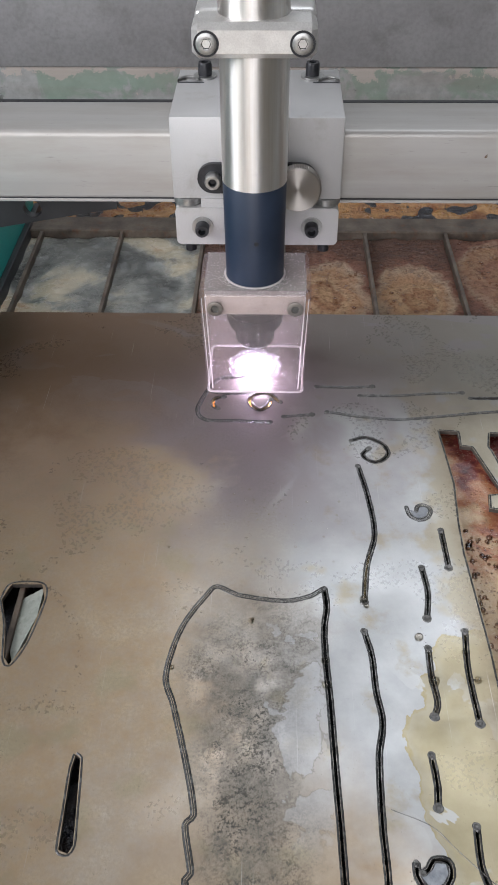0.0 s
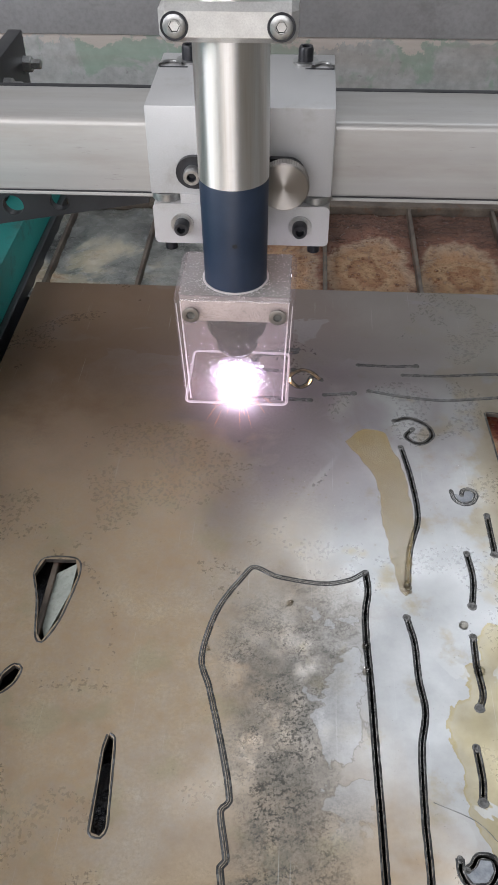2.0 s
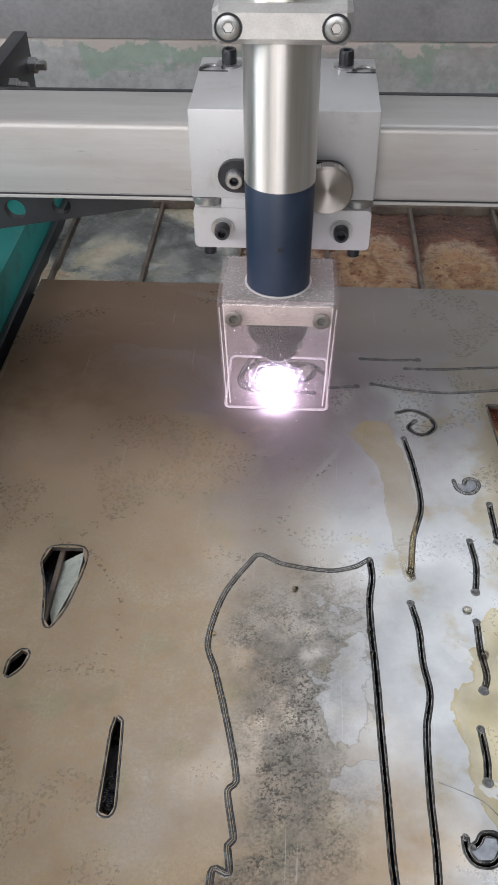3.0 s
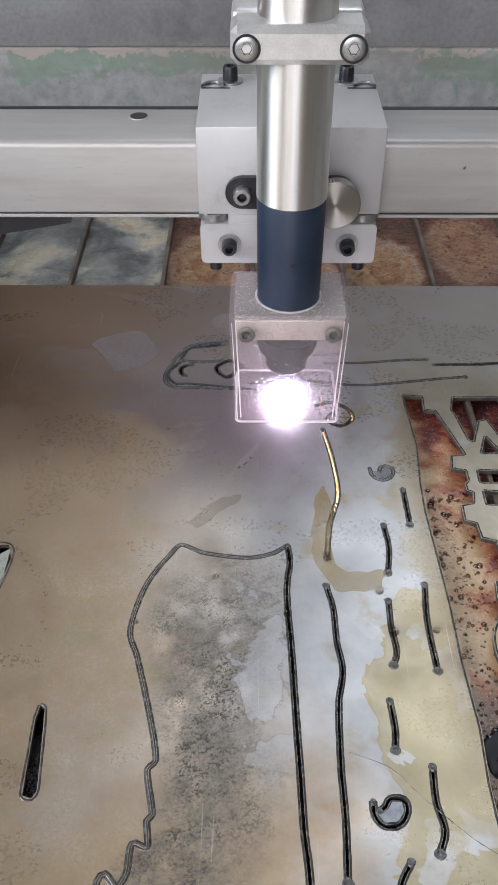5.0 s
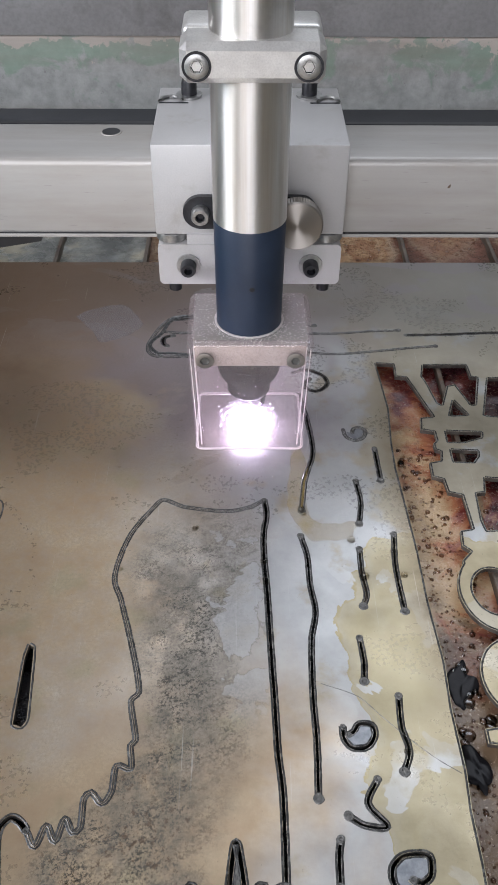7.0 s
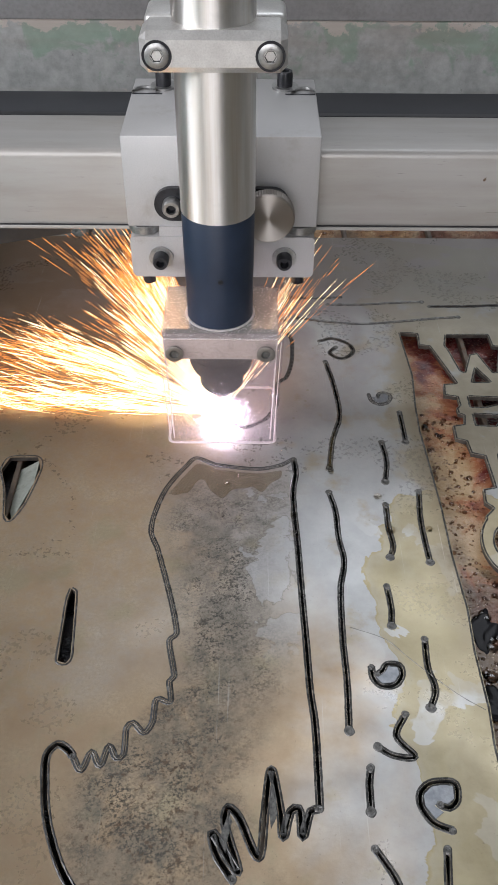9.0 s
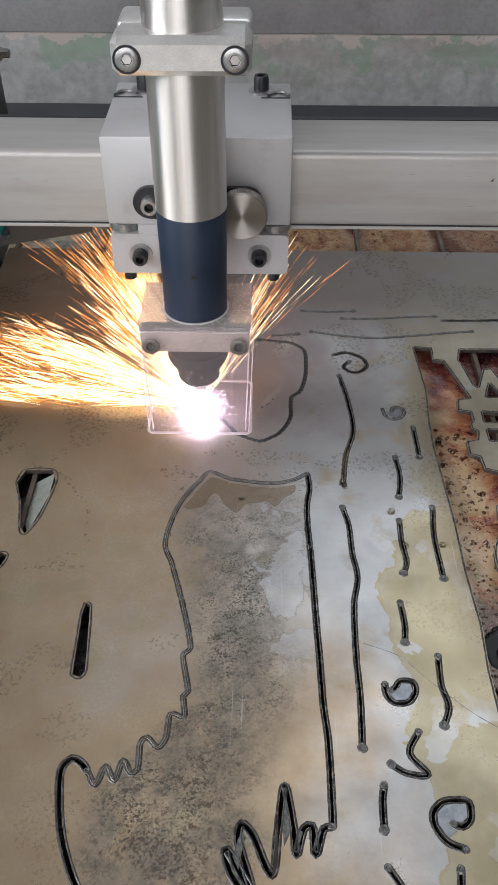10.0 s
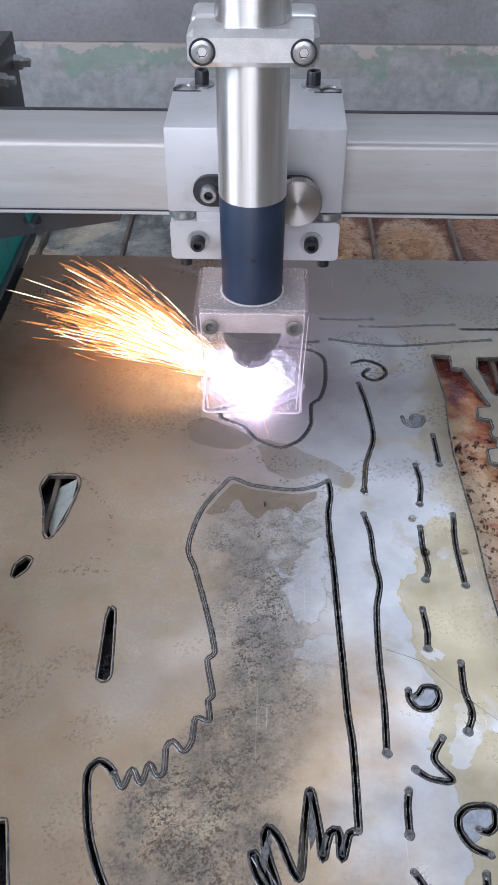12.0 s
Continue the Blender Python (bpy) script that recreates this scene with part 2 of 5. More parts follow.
    c = m.mix(m.calc("MULTIPLY", m.calc("MULTIPLY", grit, m.ramp(m.noise(46, 6, 0.75), (0.40, 0.08), (0.56, 1.0))), m.calc("MULTIPLY", band, 0.92)), c, (0.036, 0.036, 0.031))
    c = m.mix(m.calc("MULTIPLY", m.calc("MULTIPLY", cloud, rub), m.calc("MULTIPLY", band, 0.50)), c, (0.050, 0.056, 0.048))
    # brown grains thrown over the near end of the soot
    crumbs = m.ramp(m.noise(330, 5, 0.75, lifted), (0.56, 0.0), (0.61, 1.0))
    c = m.mix(m.calc("MULTIPLY", m.calc("MULTIPLY", crumbs, 0.8), m.calc("MULTIPLY", band, span(ys, -0.22, -0.29))), c, (0.085, 0.052, 0.030))
    # washed islands inside the outline, each with a thin dark brink
    within = m.calc("MULTIPLY", m.calc("MULTIPLY", span(x, -0.050, -0.030), span(x, 0.004, 0.000)), m.calc("MULTIPLY", span(y, -0.125, -0.140), span(y, -0.245, -0.220)))
    wash = m.calc("ADD", m.noise(30, 5, 0.55, warp=0.5), m.calc("MULTIPLY", m.calc("SUBTRACT", span(x, -0.045, -0.008), 0.5), 0.16))
    c = m.mix(m.calc("MULTIPLY", m.ramp(wash, (0.585, 0.0), (0.595, 0.6), (0.605, 0.0)), within), c, (0.15, 0.135, 0.115))
    c = m.mix(m.calc("MULTIPLY", m.ramp(wash, (0.595, 0.0), (0.605, 0.6)), within), c, m.mix(m.ramp(small, (0.35, 0.0), (0.7, 1.0)), (0.345, 0.35, 0.355), (0.42, 0.422, 0.425)))
    c = m.mix(m.calc("MULTIPLY", m.calc("MULTIPLY", grime, 0.34), m.calc("MULTIPLY", span(xs, 0.02, -0.03), m.ramp(mid, (0.4, 0.15), (0.62, 1.0)))), c, (0.10, 0.085, 0.065))
    # pits, grit and specks lying in drifts
    speck = m.ramp(m.noise(300, 3, 0.6, lifted), (0.745, 0.0), (0.775, 0.85))
    c = m.mix(m.calc("MULTIPLY", speck, m.ramp(m.noise(19, 5, 0.7), (0.46, 0.0), (0.60, 1.0))), c, (0.055, 0.045, 0.038))
    dust = m.ramp(m.noise(900, 3, 0.6, lifted), (0.67, 0.0), (0.72, 0.4))
    c = m.mix(m.calc("MULTIPLY", dust, m.ramp(m.noise(33, 5, 0.7), (0.44, 0.15), (0.60, 1.0))), c, (0.075, 0.062, 0.05))
    # soiled brink of the sheet beside the fallen strip
    brow = m.calc("MULTIPLY", span(m.calc("ADD", x, m.calc("MULTIPLY", m.calc("SUBTRACT", mid, 0.5), 0.02)), 0.066, 0.079), m.calc("MULTIPLY", span(x, 0.088, 0.083), m.calc("MULTIPLY", span(y, 0.02, 0.0), span(y, -0.27, -0.20))))
    c = m.mix(m.calc("MULTIPLY", brow, m.ramp(small, (0.30, 0.35), (0.62, 0.85))), c, (0.165, 0.125, 0.075))
    # hairline scratches
    line = m.noise(1.0, 2, 0.5, m.stretch(900, 14, 1))
    c = m.mix(m.ramp(line, (0.70, 0.0), (0.76, 0.25)), c, (0.62, 0.61, 0.58))
    m.colour(c)
    wet = m.ramp(m.noise(14, 4, 0.55, warp=0.8), (0.42, 0.0), (0.58, 1.0))
    # the rubbed soot lies dry and dull on the metal
    dull = m.calc("MULTIPLY", cloud, band)
    m.put(m.calc("SUBTRACT", 0.55, m.calc("MULTIPLY", dull, 0.40)), m.p.inputs["Metallic"])
    m.rough(m.calc("ADD", m.calc("MULTIPLY", dull, 0.2), m.calc("ADD", m.calc("MULTIPLY", wet, 0.14), m.calc("ADD", m.calc("MULTIPLY", fine, 0.12), 0.22))))
    m.bump(m.calc("ADD", m.calc("MULTIPLY", fine, 0.35), m.calc("ADD", m.calc("MULTIPLY", small, 0.5), mid)), 0.2, 0.0006)
    return m.m


def murk(name, tones, scale, rough=0.16):
    """Still rusty water with scum and scale in it."""
    m = Mat(name, rough, 0.0)
    n = m.noise(scale, 7, 0.62, warp=1.2)
    c = m.ramp(n, *[(0.28 + 0.44 * i / (len(tones) - 1), t) for i, t in enumerate(tones)])
    c = m.mix(m.ramp(m.noise(scale * 6, 4), (0.5, 0.0), (0.75, 0.5)), c, tones[0])
    m.colour(c).rough(m.ramp(m.noise(scale * 3, 5), (0.35, rough), (0.65, rough + 0.35)))
    m.bump(m.calc("ADD", m.noise(scale * 9, 4), n), 0.8, 0.003)
    return m.m


PLATE = plate_material()
MURK_DARK = murk("murky_water", [(0.006, 0.008, 0.016), (0.010, 0.012, 0.020), (0.018, 0.016, 0.018), (0.06, 0.032, 0.02)], 22)
MURK_RUST = murk("rust_foam", [(0.07, 0.022, 0.012), (0.25, 0.095, 0.03), (0.44, 0.24, 0.09), (0.20, 0.07, 0.03)], 26)


def silt_material():
    m = Mat("rust_silt", 0.2)
    x, y = m.axis(0), m.axis(1)
    n, k = m.noise(24, 6, 0.6, warp=1.0), m.noise(110, 6, 0.7)
    drift = m.calc("ADD", m.calc("MULTIPLY", m.calc("SUBTRACT", n, 0.5), 1.9), m.calc("ADD", 0.40, m.calc("ADD", m.calc("MULTIPLY", m.calc("SUBTRACT", 0.098, x), 7.0), m.calc("MULTIPLY", m.calc("ADD", y, 0.03), -1.6))))
    c = m.ramp(drift, (0.14, (0.05, 0.014, 0.018)), (0.36, (0.17, 0.040, 0.032)), (0.50, (0.40, 0.17, 0.085)), (0.68, (0.50, 0.35, 0.20)))
    # the colour darkens towards the near end, with a ragged border
    near_dark = m.calc("ADD", m.calc("MULTIPLY", m.calc("ADD", y, 0.178), -11.0), n)
    c = m.mix(m.ramp(near_dark, (0.48, 0.0), (0.60, 0.70)), c, (0.050, 0.030, 0.026))
    c = m.mix(m.ramp(k, (0.58, 0.0), (0.68, 0.6)), c, (0.12, 0.045, 0.025))
    # froth: pits of burst bubbles, denser towards the near end
    froth = m.calc("MULTIPLY", m.ramp(m.cells(330), (0.10, 1.0), (0.24, 0.0)), m.ramp(m.calc("ADD", m.noise(40, 4), m.calc("MULTIPLY", y, -1.6)), (0.55, 0.0), (0.72, 0.85)))
    c = m.mix(froth, c, (0.10, 0.040, 0.028))
    fizz = m.ramp(m.noise(640, 3, 0.6), (0.60, 0.0), (0.68, 0.55))
    c = m.mix(fizz, c, (0.58, 0.44, 0.31))
    m.colour(c).rough(m.ramp(k, (0.35, 0.06), (0.65, 0.38)))
    m.bump(m.calc("SUBTRACT", m.calc("ADD", k, n), froth), 0.55, 0.0014)
    return m.m


MURK_SILT = silt_material()


def cell_material():
    """Rust foam that has settled in rings between two slats, darker towards the cell's edges."""
    m = Mat("rust_cell", 0.2)
    gen = m.t.nodes.new("ShaderNodeTexCoord").outputs["Generated"]
    sep = m.t.nodes.new("ShaderNodeSeparateXYZ")
    m.put(gen, sep.inputs[0])
    n, k = m.noise(30, 6, 0.6, warp=0.8), m.noise(210, 6, 0.7)
    rnd = m.t.nodes.new("ShaderNodeObjectInfo").outputs["Random"]
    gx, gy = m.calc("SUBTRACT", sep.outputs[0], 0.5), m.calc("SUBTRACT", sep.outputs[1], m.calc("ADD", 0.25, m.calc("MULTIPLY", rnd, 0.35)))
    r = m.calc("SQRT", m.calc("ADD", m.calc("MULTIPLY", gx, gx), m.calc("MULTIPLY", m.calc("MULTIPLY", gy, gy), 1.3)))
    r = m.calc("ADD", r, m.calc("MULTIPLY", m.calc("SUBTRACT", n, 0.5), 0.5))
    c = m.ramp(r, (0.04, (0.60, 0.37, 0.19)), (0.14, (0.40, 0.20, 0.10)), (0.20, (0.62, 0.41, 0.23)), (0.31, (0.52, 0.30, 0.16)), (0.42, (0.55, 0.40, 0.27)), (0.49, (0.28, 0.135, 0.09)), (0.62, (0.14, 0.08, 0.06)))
    c = m.mix(m.calc("MULTIPLY", m.calc("MULTIPLY", rnd, 0.75), m.ramp(m.noise(45, 5, 0.6), (0.35, 0.3), (0.6, 1.0))), c, (0.38, 0.20, 0.15))
    c = m.mix(m.ramp(k, (0.50, 0.0), (0.66, 0.7)), c, (0.13, 0.05, 0.025))
    m.colour(c).rough(m.ramp(k, (0.40, 0.05), (0.65, 0.30)))
    m.bump(m.calc("ADD", m.calc("MULTIPLY", k, 2.2), r), 0.95, 0.004)
    return m.m


MURK_CELL = cell_material()


def scum_material():
    m = Mat("pale_scum", 0.15)
    n, k = m.noise(10, 6, 0.55, warp=0.9), m.noise(140, 6, 0.7)
    c = m.ramp(n, (0.40, (0.085, 0.09, 0.085)), (0.475, (0.21, 0.215, 0.195)), (0.515, (0.38, 0.35, 0.27)), (0.60, (0.46, 0.39, 0.28)), (0.68, (0.28, 0.13, 0.055)))
    c = m.mix(m.ramp(k, (0.55, 0.0), (0.70, 0.6)), c, (0.10, 0.08, 0.06))
    m.colour(c).rough(m.ramp(k, (0.35, 0.10), (0.65, 0.4)))
    m.bump(m.calc("ADD", k, m.calc("MULTIPLY", n, 2.0)), 0.4, 0.001)
    return m.m


MURK_PALE = scum_material()


def glow(name, colour, strength):
    m = bpy.data.materials.new(name)
    m.use_nodes = True
    t = m.node_tree
    e = t.nodes.new("ShaderNodeEmission")
    e.inputs[0].default_value, e.inputs[1].default_value = (*colour, 1), strength
    t.links.new(e.outputs[0], t.nodes["Material Output"].inputs[0])
    return m


def thin_glow(name, colour, strength):
    """A glow that one sees through."""
    m = glow(name, colour, strength)
    t = m.node_tree
    clear, both = t.nodes.new("ShaderNodeBsdfTransparent"), t.nodes.new("ShaderNodeAddShader")
    t.links.new(t.nodes["Emission"].outputs[0], both.inputs[0]), t.links.new(clear.outputs[0], both.inputs[1])
    t.links.new(both.outputs[0], t.nodes["Material Output"].inputs[0])
    return m


ARC = glow("plasma_light", (0.88, 0.77, 1.0), 34)
SPARK = glow("spark_light", (1.0, 0.345, 0.075), 2.1)
SPARK_HOT = glow("hot_spark_light", (1.0, 0.74, 0.40), 6)


def acrylic(name, frost, tint):
    """Clear sheet, a little scratched and spattered: mostly passes light, scatters some."""
    m = bpy.data.materials.new(name)
    m.use_nodes = True
    t = m.node_tree
    k = t.nodes
    co = k.new("ShaderNodeTexCoord").outputs["Object"]
    n = k.new("ShaderNodeTexNoise")
    n.inputs["Scale"].default_value, n.inputs["Detail"].default_value = 800, 3
    t.links.new(co, n.inputs["Vector"])
    r = k.new("ShaderNodeValToRGB")
    r.color_ramp.elements[0].position, r.color_ramp.elements[0].color = 0.56, (frost, frost, frost, 1)
    r.color_ramp.elements[1].position, r.color_ramp.elements[1].color = 0.72, (min(1, frost * 4 + 0.1),) * 3 + (1,)
    t.links.new(n.outputs["Fac"], r.inputs[0])
    clear, veil, both, gloss = k.new("ShaderNodeBsdfTransparent"), k.new("ShaderNodeBsdfTranslucent"), k.new("ShaderNodeBsdfDiffuse"), k.new("ShaderNodeBsdfGlossy")
    clear.inputs[0].default_value = (0.97, 0.95, 0.96, 1)
    veil.inputs[0].default_value = both.inputs[0].default_value = (*tint, 1)
    gloss.inputs["Roughness"].default_value = 0.08
    a, b, c = k.new("ShaderNodeMixShader"), k.new("ShaderNodeMixShader"), k.new("ShaderNodeMixShader")
    t.links.new(veil.outputs[0], a.inputs[1]), t.links.new(both.outputs[0], a.inputs[2])
    t.links.new(r.outputs[0], b.inputs[0]), t.links.new(clear.outputs[0], b.inputs[1]), t.links.new(a.outputs[0], b.inputs[2])
    c.inputs[0].default_value = 0.04
    t.links.new(b.outputs[0], c.inputs[1]), t.links.new(gloss.outputs[0], c.inputs[2])
    t.links.new(c.outputs[0], k["Material Output"].inputs[0])
    return m


ACRYLIC = acrylic("clear_acrylic", 0.048, (0.92, 0.82, 0.82))
ACRYLIC_SIDE = acrylic("acrylic_side", 0.13, (0.93, 0.85, 0.84))
ACRYLIC_EDGE = acrylic("acrylic_edge", 0.75, (0.96, 0.91, 0.90))
ACRYLIC_TOP = acrylic("hazy_acrylic", 0.40, (0.62, 0.60, 0.575))


# ---- building helpers ----
def part(name, bm, material, parent=None, label="", smooth=True):
    me = bpy.data.meshes.new(name)
    bmesh.ops.recalc_face_normals(bm, faces=bm.faces)
    bm.to_mesh(me)
    bm.free()
    me.materials.append(material)
    if smooth:
        me.polygons.foreach_set("use_smooth", [True] * len(me.polygons))
        me.set_sharp_from_angle(angle=radians(35))
    ob = new(name, me)
    if parent:
        ob.parent = parent
    if label:
        tagged(ob, label)
    return ob


def box(x0, x1, y0, y1, z0, z1, bevel=0.0, segs=2, bm=None):
    own = bmesh.new()
    bmesh.ops.create_cube(own, size=1.0)
    for v in own.verts:
        v.co = Vector(((x0 + x1) / 2 + v.co.x * (x1 - x0), (y0 + y1) / 2 + v.co.y * (y1 - y0), (z0 + z1) / 2 + v.co.z * (z1 - z0)))
    if bevel:
        bmesh.ops.bevel(own, geom=own.edges[:], offset=bevel, segments=segs, affect="EDGES", profile=0.5)
    return join(bm, own)


def join(bm, own):
    if bm is None:
        return own
    me = bpy.data.meshes.new("tmp")
    own.to_mesh(me)
    own.free()
    bm.from_mesh(me)
    bpy.data.meshes.remove(me)
    return bm


def lathe(profile, m=None, steps=40, bm=None):
    """Turns (radius, height) pairs round z, then places the body by m."""
    own = bmesh.new()
    rings = []
    for r, z in profile:
        if r <= 1e-7:
            rings.append([own.verts.new((0, 0, z))])
        else:
            rings.append([own.verts.new((r * math.cos(2 * math.pi * i / steps), r * math.sin(2 * math.pi * i / steps), z)) for i in range(steps)])
    for a, b in zip(rings, rings[1:]):
        for i in range(steps):
            j = (i + 1) % steps
            f = [a[i % len(a)], a[j % len(a)], b[j % len(b)], b[i % len(b)]]
            f = list(dict.fromkeys(f))
            if len(f) > 2:
                own.faces.new(f)
    if m is not None:
        own.transform(m)
    return join(bm, own)


FRONT = pose(0, 0, 0, 90, 0, 0)      # turns a lathe's axis from z to -y


def at(x, y, z, m=None):
    return Matrix.Translation((x, y, z)) @ (m if m is not None else Matrix())


def socket_screw(r, h, m, bm=None):
    """A cap screw's head with a hexagon socket, its foot at the origin of m, standing along z."""
    return lathe([(0, 0), (r, 0), (r, h * 0.80), (r * 0.88, h), (r * 0.54, h), (r * 0.52, h * 0.4), (0, h * 0.4)], m, 30, bm)


def screw(name, r, h, m, material, parent, socket=None):
    """A cap screw as a part; its socket is a part coloured dark for the shade inside."""
    head = part(name, socket_screw(r, h, m), material, parent)
    part("hex_socket", lathe([(0, h * 0.42), (r * 0.40, h * 0.42), (r * 0.50, h * 0.86), (r * 0.42, h * 0.46), (0, h * 0.46)], m, 6), socket or BLACK_OXIDE, head, smooth=False)
    return head


def smooth_line(points, step=1.6):
    """A soft line through the points, in metres from millimetres."""
    p = [Vector((x / 1000, y / 1000)) for x, y in points]
    out = []
    for i in range(len(p) - 1):
        a, b = p[i], p[i + 1]
        ta = (b - p[i - 1]) * 0.5 if i else (b - a)
        tb = (p[i + 2] - a) * 0.5 if i + 2 < len(p) else (b - a)
        d = (b - a).length
        for t in (ta, tb):
            if t.length > d:
                t *= d / t.length
        n = max(1, round(d * 1000 / step))
        for k in range(n):
            u = k / n
            out.append((2 * u**3 - 3 * u**2 + 1) * a + (u**3 - 2 * u**2 + u) * ta + (3 * u**2 - 2 * u**3) * b + (u**3 - u**2) * tb)
    out.append(p[-1])
    return out


# ---- the sheet on the table, with what has been cut from it ----
# each cut: waypoints in millimetres, half its width, the radius of its pierced ends
CUTS = [
    ([(65.9, -70), (66.2, -86), (66.3, -96)], 0.8, 1.9),
    ([(52.5, -96), (53.6, -112), (51.3, -128)], 0.8, 1.9),
    ([(49.5, -145), (49.2, -161), (50.2, -174), (47.8, -181)], 0.8, 1.9),
    ([(68.4, -135), (66.4, -157), (67.2, -184)], 0.8, 1.9),
    ([(44.1, -199), (44.8, -212), (43.8, -222)], 0.8, 1.8),
    ([(58.0, -229), (57.3, -244), (59.0, -255), (55.7, -264)], 0.8, 1.9),
    ([(32.4, -243.7), (32.6, -249.3), (35.7, -253.4), (41.8, -252.9), (45.4, -247.9), (44.6, -243), (39.4, -242.6), (37.0, -246), (34.6, -247.6)], 0.95, 1.0),
    ([(44.4, -267), (39.5, -277), (46.0, -286), (37.4, -285.7), (31.3, -282)], 0.8, 1.7),
    ([(20.2, -136), (22.8, -150), (23.2, -168), (24.8, -184), (22.0, -200), (20.8, -229), (21.0, -251), (20.1, -275)], 0.8, 1.9),
    ([(25.1, -20.7), (28.7, -43.6), (30.4, -73), (24.7, -95.5), (21.7, -118.8)], 0.8, 1.8),
    ([(49.4, -53.2), (50.6, -59.4), (54.9, -62.8), (60.0, -60.9), (62.4, -55.2), (59.6, -51.6), (55.6, -52.6), (54.6, -56.5)], 0.7, 0.8, True),
    ([(22.5, 1.3), (31.6, 4), (41.4, -2.1), (43.1, -11.3), (35.4, -17.5), (28.6, -11.6), (32.7, -5.3)], 0.7, 1.3),
    ([(3.7, 52.9), (23.4, 52.5), (39.3, 53.5)], 0.7, 1.7, True),
    ([(30.7, 44.1), (54.2, 44.5), (77.9, 47.1), (95.6, 48.1)], 0.7, 1.5, True),
    ([(99.8, 42.6), (124.6, 43), (155.2, 45), (190, 44)], 0.8, 1.2),
    ([(9.3, 27.9), (29.3, 23.5), (51.8, 21.3), (78.7, 24.5), (102.1, 28.2), (117.6, 29.9)], 0.7, 1.4, True),
    ([(-17.5, 22.8), (0, 25)], 0.7, 1.6, True),
    ([(27.5, -291), (26.4, -297), (25.9, -309)], 0.8, 1.8),
    ([(26.0, -323), (32.1, -333), (34.3, -339)], 0.8, 1.6),
    ([(53.2, -323), (51.8, -333), (50.3, -346)], 0.9, 1.6),
    ([(56.5, -316), (49.6, -313), (45.8, -306.8), (46.0, -301.5), (50.0, -297.5), (55.7, -296.5), (60.4, -297.4), (59.9, -304), (56.4, -307), (53.1, -305.8)], 1.0, 1.2),
    ([(-34.1, 66.9), (-55.7, 62.9), (-64.3, 51.5), (-70.8, 31.5), (-69.5, 22.7), (-63.8, 18.6), (-46.2, 18.3), (-26, 17.4)], 1.0, 1.5, True),
    ([(-62.1, 46.4), (-49.2, 44.8), (-36.4, 46.1)], 0.9, 1.5, True),
    ([(-58.2, 29.8), (-61.3, 33.3), (-60.9, 39.3), (-55.2, 41.7)], 1.0, 1.5),
    ([(-19.3, 36.5), (-27.7, 45.5), (-34.6, 44.5), (-39.0, 37.6), (-33.3, 29.2), (-27.5, 32.8), (-25.2, 39.5)], 1.1, 1.2),
    ([(-59.2, 60.5), (-47.5, 61.7), (-35.1, 64.1)], 1.0, 1.2),
    # the long outline with its ragged sides
    ([(2.2, -110.4), (-5.7, -115.8), (-18.3, -118.7), (-40.2, -115.6), (-51.5, -110.3), (-56, -115), (-67.3, -136), (-72.3, -162.7),
      (-67.4, -177.9), (-58.5, -209.4), (-54.9, -227), (-58, -231), (-54.4, -249.5), (-56.4, -252), (-55.2, -262), (-61.2, -260.8),
      (-62.1, -271.6), (-65.3, -276.4), (-70, -271.8), (-72.6, -274.5), (-72.5, -286), (-75.3, -287.7), (-78.9, -282.3), (-81.4, -291),
      (-85.7, -285), (-88.8, -293), (-93, -287)], 0.90, 0.9, True),
    ([(-93, -287), (-95.5, -284), (-100.1, -281.8), (-103.6, -286.6), (-102.4, -298), (-99.0, -312.5), (-92.8, -327), (-87.0, -336), (-78, -346)], 1.15, 1.3),
    ([(2.2, -110.4), (3.0, -121.7), (1.3, -134.7), (1.2, -150), (2.3, -173.2), (3.3, -210), (4.0, -229), (4.7, -255), (5.9, -269.5), (6.2, -284), (6.1, -308)], 0.95, 1.1),
    ([(5.8, -308), (2.4, -309), (-1, -318.8), (-1.9, -307.8), (-5.3, -309), (-8.3, -319), (-9.2, -309), (-12.5, -291.8), (-15.2, -309.3),
      (-17.7, -326.5), (-25.1, -311.7), (-29.5, -307.4), (-30.6, -314), (-25.2, -331.8), (-34.9, -317.4), (-33.7, -324.8), (-27.3, -334.4)], 1.1, 1.3),
]
